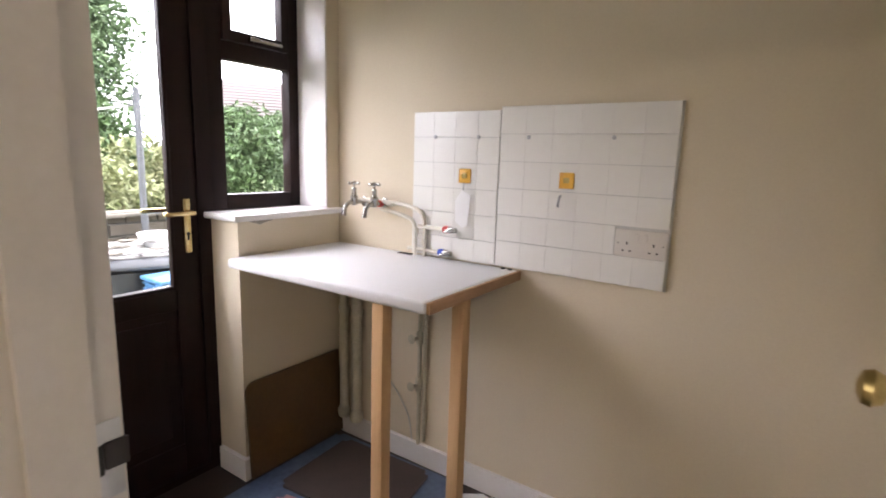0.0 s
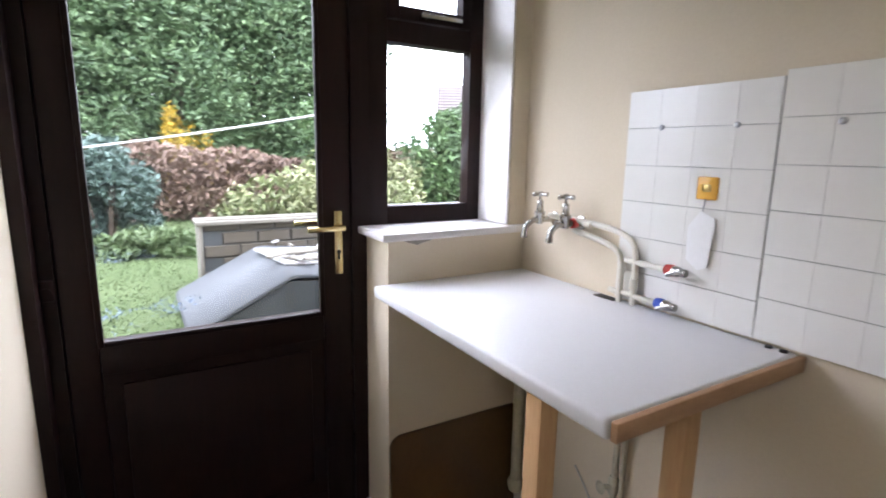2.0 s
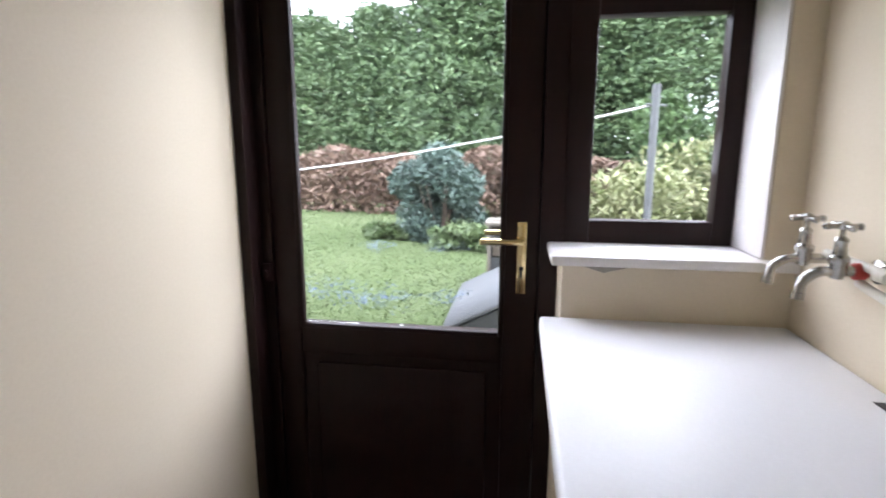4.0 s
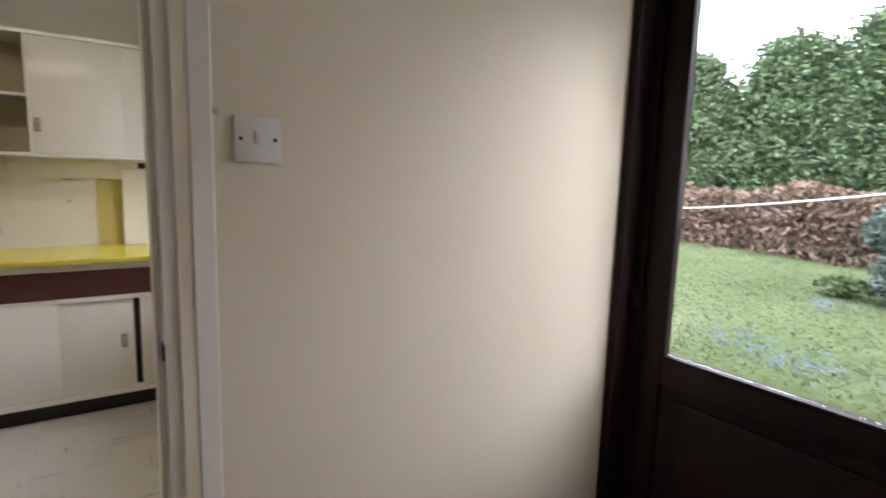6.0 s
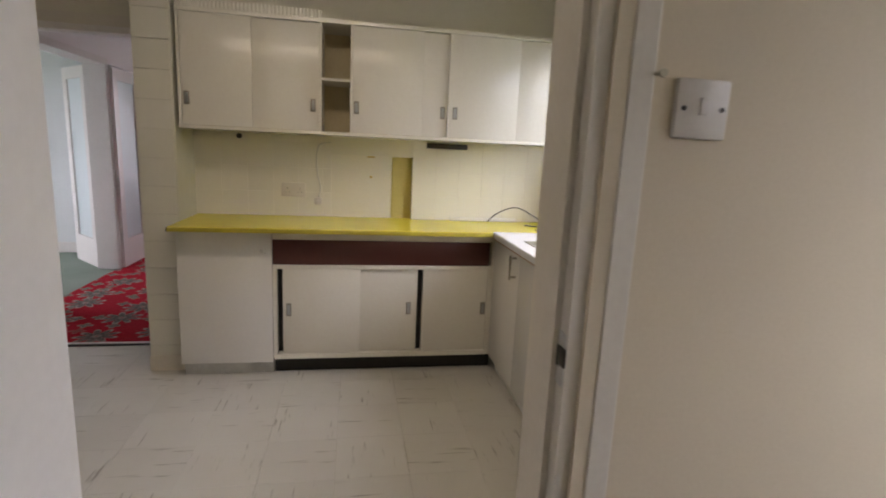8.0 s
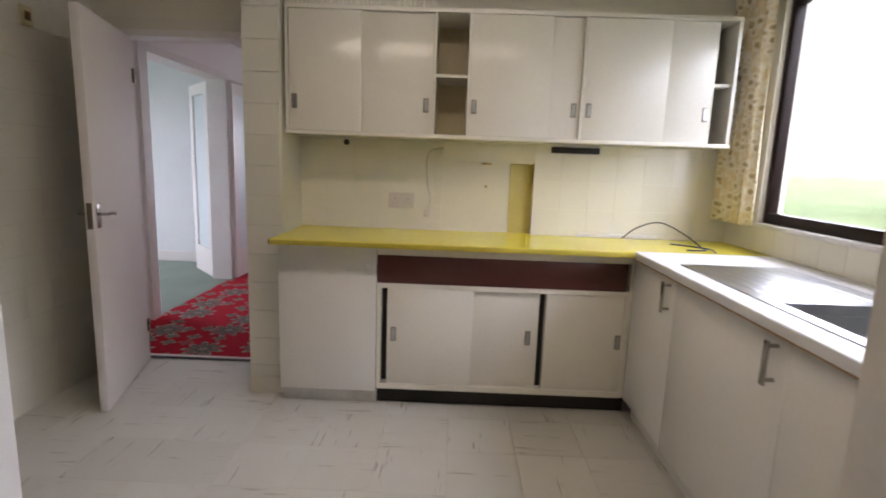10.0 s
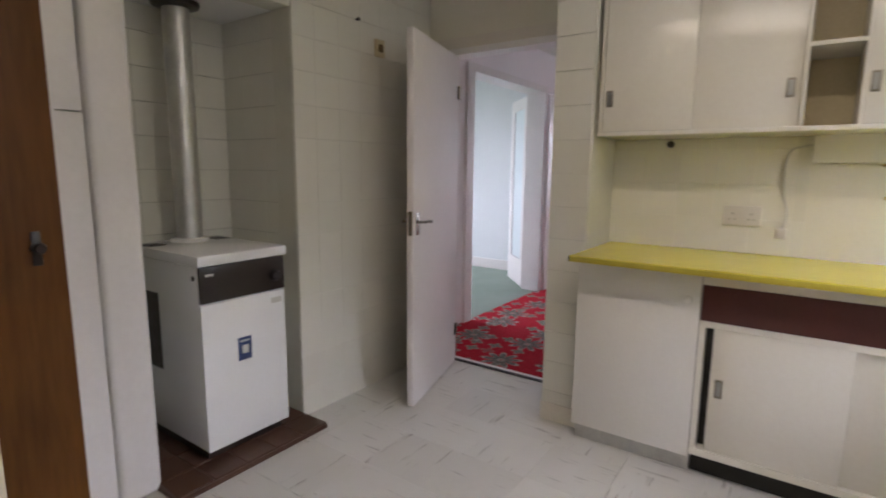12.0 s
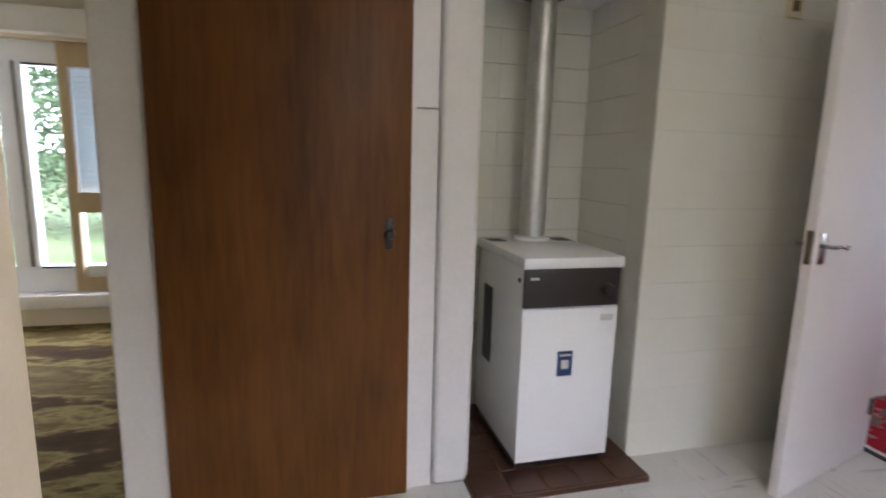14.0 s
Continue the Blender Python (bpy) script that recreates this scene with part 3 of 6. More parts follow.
# door linings and architraves
lining = structure("door_lining", boxes((-0.185, -0.009, -0.125, -0.10, 0, 2.03), (-0.03, 0.0, -0.99, -0.896, 0, 2.03), (-0.087, 0.0, -0.896, -0.125, 2.0, 2.03), (-0.10, -0.04, -0.137, -0.125, 0, 2.0)), "gloss_cream", "aged white painted door lining with a keep", "door frame")
arch = structure("trim_utility_door", bm_new(), "gloss_cream", "aged white painted architrave round the doorway", "architrave")
bmx = bm_new()
add_box(bmx, -0.006, 0.003, -0.074, -0.034, 0, 2.10, bevel=0.0025)
add_box(bmx, 0.0, 0.012, -0.999, -0.94, 0, 2.10, bevel=0.006)
bmx.to_mesh(arch.data)
bmx.free()
strike = thing("strike_plate", (-0.02, -0.125, 0.985), "worn metal strike plate on the door lining", "strike plate")
part("plate", box(-0.058, -0.012, -0.1275, -0.125, 0.955, 1.045, bevel=0.0008), "galvanised", strike)
part("keep_hole", box(-0.045, -0.032, -0.1285, -0.1245, 0.985, 1.02), "dark_hole", strike)
part("lip", box(-0.032, -0.006, -0.131, -0.126, 0.990, 1.022, bevel=0.002), "dark_panel", strike)

skirting = structure("baseboard_utility", boxes((TAP - 0.018, TAP, -0.98, 1.012, 0, 0.095), (0.915, TAP - 0.018, 1.012, 1.03, 0, 0.095), (0.897, 0.915, 1.012, 1.19, 0, 0.095)), "gloss_white", "white gloss skirting board", "skirting")

# ---- utility room ----
# back door with its frame
frame_door = structure("door_frame_back", boxes((0.0, 0.03, 1.135, 1.203, 0, 2.12), (-0.012, 0.062, 1.205, 1.268, 0, 2.12), (0.05, 0.085, 1.262, 1.275, 0, 2.12), (0.845, 0.94, 1.262, 1.275, 0, 2.12), (0.05, 0.88, 1.262, 1.275, 0.0, 0.06), (0.865, 0.927, 1.205, 1.268, 0, 2.12), (0.062, 0.865, 1.205, 1.268, 2.06, 2.12), (0.062, 0.865, 1.205, 1.268, 0, 0.03)), "brown_frame", "dark brown frame of the back door", "door frame")
door_1 = thing("door_1", (0.46, 1.225, 0.03), "dark brown half-glazed back door, closed", "door", kind="structure")
bmx = bm_new()
for r in ((0.065, 0.14, 1.212, 1.26, 0.035, 2.055), (0.765, 0.862, 1.212, 1.26, 0.035, 2.055), (0.14, 0.765, 1.212, 1.26, 0.725, 0.818), (0.14, 0.765, 1.212, 1.26, 0.035, 0.16), (0.14, 0.765, 1.212, 1.26, 1.97, 2.055)):
    add_box(bmx, *r, bevel=0.004)
part("leaf_frame", bmx, "brown_frame", door_1)
bmx = bm_new()
add_box(bmx, 0.14, 0.765, 1.224, 1.245, 0.16, 0.735)
add_box(bmx, 0.185, 0.72, 1.216, 1.226, 0.205, 0.69, bevel=0.006)
part("lower_panel", bmx, "brown_frame", door_1)
pane = part("pane", box(0.135, 0.77, 1.233, 1.238, 0.82, 1.975), "glass", door_1)
pane.visible_shadow = False
bmx = bm_new()
for r in ((0.136, 0.152, 1.208, 1.228, 0.806, 1.985), (0.753, 0.769, 1.208, 1.228, 0.806, 1.985), (0.152, 0.753, 1.208, 1.228, 0.806, 0.822)):
    add_box(bmx, *r, bevel=0.004)
part("glazing_bead", bmx, "brown_frame", door_1)
plate = part("handle_plate", box(0.801, 0.829, 1.198, 1.2125, 0.945, 1.155, bevel=0.004), "gold", door_1, "polished brass lever plate")
bmx = rod((0.815, 1.20, 1.105), (0.815, 1.15, 1.105), 0.009)
add_box(bmx, 0.70, 0.822, 1.142, 1.158, 1.095, 1.113, bevel=0.006)
part("lever", bmx, "gold", plate)
bmx = rod((0.815, 1.26, 1.105), (0.815, 1.315, 1.105), 0.009)
add_box(bmx, 0.70, 0.822, 1.307, 1.323, 1.095, 1.113, bevel=0.006)
part("outer_lever", bmx, "gold", plate)
bmx = lathe([(0, 0.007), (0.003, 0.007)], (0.815, 1.198, 1.02), (0, -1, 0), 12)
add_box(bmx, 0.812, 0.818, 1.195, 1.1985, 0.995, 1.018)
part("keyhole", bmx, "dark_hole", plate)
bmx = rod((0.045, 1.205, 0.98), (0.045, 1.18, 0.98), 0.012)
add_box(bmx, 0.03, 0.062, 1.186, 1.206, 0.955, 1.01, bevel=0.005)
part("door_catch", bmx, "brown_frame", door_1)

# side window
window_1 = thing("window_1", (1.16, 1.225, 1.09), "dark brown side window with a top-hung light", "window", kind="structure")
bmx = bm_new()
for r in ((0.927, 0.997, 1.212, 1.265, 1.095, 2.118), (1.318, 1.388, 1.212, 1.265, 1.095, 2.118), (0.997, 1.318, 1.212, 1.265, 1.095, 1.162), (0.997, 1.318, 1.212, 1.265, 1.695, 1.765), (0.997, 1.318, 1.212, 1.265, 2.05, 2.118)):
    add_box(bmx, *r, bevel=0.004)
part("window_frame", bmx, "brown_frame", window_1)
bmx = bm_new()
for r in ((0.999, 1.038, 1.203, 1.25, 1.768, 2.048), (1.277, 1.316, 1.203, 1.25, 1.768, 2.048), (1.038, 1.277, 1.203, 1.25, 1.768, 1.81), (1.038, 1.277, 1.203, 1.25, 2.01, 2.048)):
    add_box(bmx, *r, bevel=0.004)
part("top_light", bmx, "brown_frame", window_1)
for z0, z1, x0, x1 in ((1.165, 1.70, 0.992, 1.323), (1.805, 2.015, 1.034, 1.281)):
    p = part("pane", box(x0, x1, 1.232, 1.237, z0, z1), "glass", window_1)
    p.visible_shadow = False
bmx = rod((1.12, 1.203, 1.785), (1.12, 1.18, 1.785), 0.012)
add_box(bmx, 1.10, 1.26, 1.172, 1.184, 1.775, 1.79, bevel=0.004)
part("stay", bmx, "chrome", window_1, "dull chrome window stay")

reveal = structure("trim_reveal", box(1.368, 1.3755, 1.032, 1.2115, 1.101, 2.119, bevel=0.002), "gloss_white", "white painted window reveal", "reveal")
sill = solid("window_sill", box(0.885, TAP - 0.001, 1.0, 1.215, 1.075, 1.10, bevel=0.006), "gloss_white", "white painted sill board above the low wall", "window sill")

# worktop on pine legs
utility_top = thing("utility_worktop", (1.15, 0.5, 0.0), "white laminate worktop on raw pine legs", "worktop")
part("top", box(0.863, TAP - 0.002, 0.103, 1.028, 0.903, 0.94, bevel=0.010, seg=3), "white_top", utility_top)
part("end_edge", box(0.872, TAP - 0.003, 0.090, 0.1035, 0.904, 0.938, bevel=0.002), "raw_edge", utility_top, "raw timber worktop edge")
part("leg", box(0.872, 0.916, 0.262, 0.306, 0.03, 0.903, bevel=0.003), "pine", utility_top)
part("leg", box(1.090, 1.134, 0.115, 0.159, 0.03, 0.903, bevel=0.003), "pine", utility_top)
part("bottom_rail", box(-0.02, 0.25, -0.022, 0.022, 0.0, 0.03, bevel=0.003, m=pose(0.90, 0.275, 0, 0, 0, -37)), "pine", utility_top)

bmx = box(0.915, 1.425, -0.006, 0.006, 0, 0.405)
bmesh.ops.bevel(bmx, geom=[e for e in bmx.edges if all(v.co.z > 0.4 and v.co.x < 1 for v in e.verts)], offset=0.045, segments=6, affect="EDGES", profile=0.5)
bmesh.ops.transform(bmx, matrix=pose(0, 0.995, 0.012, -4, 0, 0), verts=bmx.verts)
board = solid("brown_board", bmx, "brown_board", "brown hardboard panel with a rounded corner, leaning on the low wall", "board")

# tile boards on the tap wall
TB = 0.0985


def tile_board(y0, y1, z0, z1, label, notch=False):
    t = thing("tile_board", (TAP, (y0 + y1) / 2, z0), label, "tile panel", group="tile panels")
    part("backing", box(TAP - 0.008, TAP, y0, y1, z0, z1), "board_back", t)
    return t


def tile_mesh(name, w, h, d, material, bev=0.0015):
    bm = box(-w / 2, w / 2, 0, d, -h / 2, h / 2)
    top = [e for e in bm.edges if all(v.co.y < 1e-6 for v in e.verts)]
    bmesh.ops.bevel(bm, geom=top, offset=bev, segments=1, affect="EDGES")
    bmesh.ops.recalc_face_normals(bm, faces=bm.faces)
    me = bpy.data.meshes.new(name)
    bm.to_mesh(me)
    bm.free()
    me.materials.append(M[material])
    return me


def lay(me, name, parent, m):
    ob = new(name, me)
    ob.parent = parent
    ob.matrix_parent_inverse = Matrix.Translation(-world_base(parent))
    ob.matrix_basis = m
    return ob


M["board_tile"] = per_piece("white_board_tile", (0.77, 0.75, 0.705), (0.81, 0.795, 0.75), 0.22, 0.04)


def fill_tiles(parent, along, z0, z1, face, normal, wt, ht, material, gap=0.0025, vgap=0.0012, a0=0.0, bev=0.001):
    """Lay tiles on an upright face. along: (from, to) of the run; face: the plane; normal: '+x', '-x', '+y', '-y', where the room is."""
    cache = {}
    z = z0
    while z < z1 - 0.004:
        h0, h1 = max(z, z0), min(z + ht, z1)
        a = along[0] + a0
        while a < along[1] - 0.004:
            b0, b1 = max(a, along[0]), min(a + wt, along[1])
            a += wt
            if b1 - b0 < 0.006 or h1 - h0 < 0.006:
                continue
            key = (round(b1 - b0, 4), round(h1 - h0, 4))
            if key not in cache:
                cache[key] = tile_mesh("tile", key[0] - vgap, key[1] - gap, 0.009, material, bev)
            c = (b0 + b1) / 2
            tilt = random.uniform(-0.15, 0.15)
            rz = {"-y": 0, "+y": 180, "+x": 90, "-x": -90}[normal]
            p = (c, face, (h0 + h1) / 2) if normal[1] == "y" else (face, c, (h0 + h1) / 2)
            lay(cache[key], "tile", parent, pose(*p, tilt, 0, rz + random.uniform(-0.2, 0.2)))
        z += ht


# taps
def tap(y, label, group="taps"):
    t = thing("tap", (TAP, y, 1.13), label, "tap", group=group)
    bm = lathe([(0, 0.022), (0.005, 0.022), (0.010, 0.012), (0.018, 0.010), (0.06, 0.010)], (TAP, y, 1.138), (-1, 0, 0), 18)
    add_lathe(bm, [(-0.014, 0.010), (-0.004, 0.0145), (0.012, 0.0145), (0.016, 0.017), (0.026, 0.017), (0.030, 0.0115), (0.052, 0.0095), (0.056, 0.012), (0.062, 0.008)], (TAP - 0.07, y, 1.138), (0, 0, 1), 18)
    add_tube(bm, smooth_path([(TAP - 0.066, y, 1.136), (TAP - 0.098, y, 1.136), (TAP - 0.124, y, 1.118), (TAP - 0.130, y, 1.092)]), 0.0095, 12)
    add_lathe(bm, [(0, 0.0115), (0.012, 0.0115)], (TAP - 0.1305, y, 1.096), (-0.1, 0, -1), 14)
    part("body", bm, "chrome", t)
    bm = rod((TAP - 0.07, y, 1.196), (TAP - 0.07, y, 1.218), 0.0045)
    add_lathe(bm, [(0, 0.006), (0.005, 0.010), (0.012, 0.010), (0.016, 0.005)], (TAP - 0.07, y, 1.213), (0, 0, 1), 14)
    for dx, dy in ((1, 0), (-1, 0), (0, 1), (0, -1)):
        add_rod(bm, (TAP - 0.07, y, 1.219), (TAP - 0.07 + 0.024 * dx, y + 0.024 * dy, 1.219), 0.004, 0.005, 10)
        add_lathe(bm, [(-0.004, 0.004), (0, 0.0065), (0.005, 0.0065), (0.008, 0.003)], (TAP - 0.07 + 0.025 * dx, y + 0.025 * dy, 1.219), (dx, dy, 0), 10)
    part("cross_handle", bm, "chrome", t)
    return t


tap(0.868, "old chrome bib tap with a cross handle")
hot = tap(0.751, "old chrome bib tap with a red band")
part("band", lathe([(0, 0.013), (0.003, 0.0155), (0.018, 0.0155), (0.021, 0.013)], (TAP - 0.024, 0.751, 1.138), (-1, 0, 0), 16), "red_cap", hot, "red plastic band")

# tile panels, with a gap left for the socket
panel_a = tile_board(0.20, 0.59, 0.945, 1.513, "white tiled panel beside the taps, edge grimy")
panel_b = tile_board(-0.406, 0.1965, 0.945, 1.525, "white tiled panel with screws round the socket")


for pnl, y0, y1, zt in ((panel_a, 0.20, 0.59, 1.513), (panel_b, -0.406, 0.1965, 1.525)):
    cache = {}
    k = 0
    z = zt
    while z > 0.95:
        zb = max(z - 0.0965, 0.945)
        yy = y1
        stop = -0.238 if pnl is panel_b and 1.04 < (z + zb) / 2 < 1.13 else y0
        while yy > stop + 0.01:
            ya = max(yy - 0.0995, stop)
            key = (round(yy - ya, 4), round(z - zb, 4))
            if key not in cache:
                cache[key] = tile_mesh("tile", key[0] - 0.0003, key[1] - 0.0016, 0.007, "board_tile", 0.0005)
            lay(cache[key], "tile", pnl, pose(TAP - 0.014, (ya + yy) / 2, (z + zb) / 2, 0, 0, -90))
            yy = ya
        z = zb
for yy in (0.483, 0.288, 0.085, -0.210):
    solid("screw", lathe([(0, 0.007), (0.003, 0.007), (0.005, 0.004)], (TAP - 0.014, yy, 1.417), (-1, 0, 0), 12), "steel", "dull screw head in the tiled panel", "screw", group="panel screws")
for yy, z in ((0.341, 1.272), (-0.064, 1.274)):
    st = thing("orange_sticker", (TAP - 0.014, yy, z), "orange square hook plate on the tiled panel", "sticker", group="orange hook plates")
    part("plate", box(TAP - 0.019, TAP - 0.014, yy - 0.026, yy + 0.026, z - 0.027, z + 0.027, bevel=0.004), "orange", st)
    part("motif", box(TAP - 0.0195, TAP - 0.0185, yy - 0.010, yy + 0.010, z - 0.008, z + 0.010, bevel=0.003), "brass", st)
hk = solid("small_hook", tube(smooth_path([(TAP - 0.016, -0.045, 1.222), (TAP - 0.026, -0.045, 1.215), (TAP - 0.028, -0.042, 1.195), (TAP - 0.020, -0.040, 1.185)]), 0.004, 8), "steel", "small grey hook under the orange plate", "hook")
tag = thing("paper_tag", (TAP - 0.03, 0.343, 1.14), "white paper tag hanging from a string", "tag")
bmx = bm_new()
pts = [(-0.034, 0.055), (0.004, 0.072), (0.034, 0.03), (0.030, -0.05), (-0.002, -0.072), (-0.026, -0.062)]
va_ = [bmx.verts.new((TAP - 0.022 - 0.014 * (0.07 - b), 0.343 + a, 1.146 + b)) for a, b in pts]
bmx.faces.new(va_)
ex = bmesh.ops.extrude_face_region(bmx, geom=list(bmx.faces))
bmesh.ops.translate(bmx, vec=(-0.0012, 0, 0), verts=[g for g in ex["geom"] if isinstance(g, bmesh.types.BMVert)])
part("card", bmx, "paper", tag)
part("string", tube([(TAP - 0.017, 0.343, 1.248), (TAP - 0.02, 0.345, 1.215)], 0.0016, 6), "rope", tag)

sock = thing("double_socket", (TAP, -0.321, 1.085), "white double wall socket set in the tiled panel", "socket")
part("face", box(TAP - 0.019, TAP - 0.008, -0.402, -0.240, 1.0425, 1.131, bevel=0.004), "socket", sock)
for yy in (-0.362, -0.280):
    for dy, dz, ww, hh in ((0, 0.012, 0.0022, 0.009), (-0.011, -0.012, 0.0034, 0.0045), (0.011, -0.012, 0.0034, 0.0045)):
        part("pin_hole", box(TAP - 0.0198, TAP - 0.0185, yy + dy - ww, yy + dy + ww, 1.075 + dz - hh / 2, 1.075 + dz + hh / 2), "dark_hole", sock)
for yy in (-0.334, -0.308):
    part("rocker", box(TAP - 0.023, TAP - 0.018, yy - 0.008, yy + 0.008, 1.094, 1.120, bevel=0.003), "socket", sock)
for yy in (-0.390, -0.252):
    part("screw", lathe([(0, 0.003), (0.001, 0.003)], (TAP - 0.019, yy, 1.087), (-1, 0, 0), 10), "dull_pull", sock)

# pipes above the worktop
PX = TAP - 0.028


def pipe_run(label, pts, r=0.0085, material="pipe_paint", at=None):
    t = thing("water_pipe", at or pts[0], label, "pipe", group="water pipes")
    part("run", tube(smooth_path(pts, 6), r, 12), material, t)
    return t


pipe_run("cream painted pipe curving down from the taps", [(PX, 0.868, 1.150), (PX, 0.70, 1.146), (PX, 0.60, 1.138), (PX, 0.535, 1.115), (PX, 0.517, 1.07), (PX, 0.515, 1.0), (PX, 0.515, 0.94)])
pipe_run("cream painted pipe curving down from the taps", [(PX - 0.004, 0.751, 1.118), (PX - 0.004, 0.72, 1.112), (PX - 0.004, 0.66, 1.104), (PX - 0.004, 0.585, 1.085), (PX - 0.004, 0.562, 1.045), (PX - 0.004, 0.56, 0.94)])
for yy, z in ((0.68, 1.142), (0.56, 1.04), (0.515, 1.0)):
    solid("pipe_joint", lathe([(0, 0.0115), (0.03, 0.0115)], (PX - 0.002, yy, z - 0.015 if z < 1.1 else z), (0, 0, 1) if z < 1.1 else (0, 1, 0), 14), "pipe_paint", "cream painted compression joint on the pipe", "pipe joint", group="pipe joints")


def valve(y0, y1, z, cap, label):
    t = pipe_run("cream painted branch pipe to a valve", [(PX, y0, z), (PX, (y0 + y1) / 2, z), (PX, y1, z - 0.002)], 0.008)
    v_ = thing("valve", (PX, y1, z), label, "valve", group="worktop valves")
    bm = lathe([(0, 0.010), (0.01, 0.014), (0.028, 0.014), (0.036, 0.010), (0.05, 0.010)], (PX, y1 + 0.005, z), (0, -1, 0), 14)
    add_rod(bm, (PX, y1 - 0.03, z), (PX - 0.03, y1 - 0.03, z + 0.004), 0.007)
    add_rod(bm, (PX - 0.03, y1 - 0.05, z + 0.012), (PX - 0.03, y1 - 0.012, z - 0.006), 0.006)
    part("body", bm, "chrome", v_)
    part("cap", lathe([(0, 0.0135), (0.02, 0.0155), (0.026, 0.012)], (PX, y1 + 0.012, z), (0, -1, 0), 14), cap, v_)
    return v_


valve(0.55, 0.41, 1.060, "red_cap", "chrome valve with a red cap")
valve(0.60, 0.43, 0.966, "blue_cap", "chrome valve with a blue cap")
for yy in (0.125, 0.155):
    solid("black_plug", lathe([(0, 0.008), (0.004, 0.008)], (1.42, yy, 0.94), (0, 0, 1), 10), "black", "small black screw cover on the worktop", "screw cover", group="screw covers")
pipe_hole = solid("pipe_hole", box(TAP - 0.05, TAP - 0.018, 0.565, 0.64, 0.94, 0.942, bevel=0.001), "dark_hole", "dark cut-out round the pipes in the worktop", "cut-out")

# pipes below the worktop
for yy, r in ((0.955, 0.021), (0.875, 0.024)):
    t = pipe_run("stout grimy pipe under the worktop", [(TAP - 0.045, yy, 0.90), (TAP - 0.045, yy, 0.5), (TAP - 0.045, yy, 0.11)], r, "grimy_pipe")
    part("collar", lathe([(0, r + 0.004), (0.02, r + 0.009), (0.035, r + 0.009), (0.05, r + 0.003)], (TAP - 0.045, yy, 0.105), (0, 0, 1), 16), "grimy_pipe", t)
    part("collar", lathe([(0, r + 0.005), (0.03, r + 0.005)], (TAP - 0.045, yy, 0.62), (0, 0, 1), 16), "grimy_pipe", t)
gp = pipe_run("thin grimy pipe with two stop valves", [(TAP - 0.022, 0.53, 0.90), (TAP - 0.022, 0.53, 0.5), (TAP - 0.022, 0.528, 0.10)], 0.009, "grimy_pipe")
pipe_run("thin grimy pipe along the wall", [(TAP - 0.018, 0.505, 0.90), (TAP - 0.018, 0.505, 0.5), (TAP - 0.018, 0.503, 0.12)], 0.008, "grimy_pipe")
for z in (0.585, 0.375):
    bmx = lathe([(-0.03, 0.012), (-0.02, 0.016), (0.02, 0.016), (0.03, 0.012)], (TAP - 0.024, 0.53, z), (0, 0, 1), 14)
    add_rod(bmx, (TAP - 0.03, 0.53, z), (TAP - 0.07, 0.535, z + 0.006), 0.008)
    add_lathe(bmx, [(0, 0.010), (0.006, 0.020), (0.012, 0.010)], (TAP - 0.068, 0.535, z + 0.006), (-1, 0.1, 0.1), 12)
    part("stop_valve", bmx, "grimy_pipe", gp)
wire = solid("loose_wire", tube(smooth_path([(TAP - 0.01, 0.70, 0.34), (TAP - 0.012, 0.64, 0.28), (TAP - 0.012, 0.59, 0.20), (TAP - 0.012, 0.57, 0.10)]), 0.003, 6), "cable", "thin loose grey wire against the wall", "wire")

# light switch and nail by the doorway
switch = thing("light_switch", (0, 0.043, 1.403), "white two-screw light switch plate", "switch")
part("plate", box(0.0, 0.011, 0.0, 0.087, 1.360, 1.447, bevel=0.004), "socket", switch)
part("rocker", box(0.010, 0.0145, 0.037, 0.050, 1.395, 1.42, bevel=0.002), "socket", switch)
for yy in (0.012, 0.075):
    part("screw", lathe([(0, 0.004), (0.0015, 0.004)], (0.0108, yy, 1.404), (1, 0, 0), 10), "dark_panel", switch)
solid("nail", lathe([(0, 0.003), (0.014, 0.003), (0.015, 0.007), (0.018, 0.006)], (0, -0.03, 1.45), (1, 0, 0), 10), "grimy_pipe", "small rusty nail in the plaster", "nail")
solid("nail", lathe([(0, 0.003), (0.012, 0.003), (0.013, 0.006), (0.015, 0.005)], (0, 0.86, 1.83), (1, 0, 0), 10), "dark_panel", "small dark nail in the plaster", "nail")

# things on the floor
def sheet(name, pts, z, th, material, label, category):
    bm = bm_new()
    f = bm.faces.new([bm.verts.new((x, y, z)) for x, y in pts])
    ex = bmesh.ops.extrude_face_region(bm, geom=[f])
    bmesh.ops.translate(bm, vec=(0, 0, th), verts=[g for g in ex["geom"] if isinstance(g, bmesh.types.BMVert)])
    bmesh.ops.bevel(bm, geom=[e for e in bm.edges if abs(e.verts[0].co.z - e.verts[1].co.z) > th / 2], offset=0.025, segments=3, affect="EDGES")
    return solid(name, bm, material, label, category)


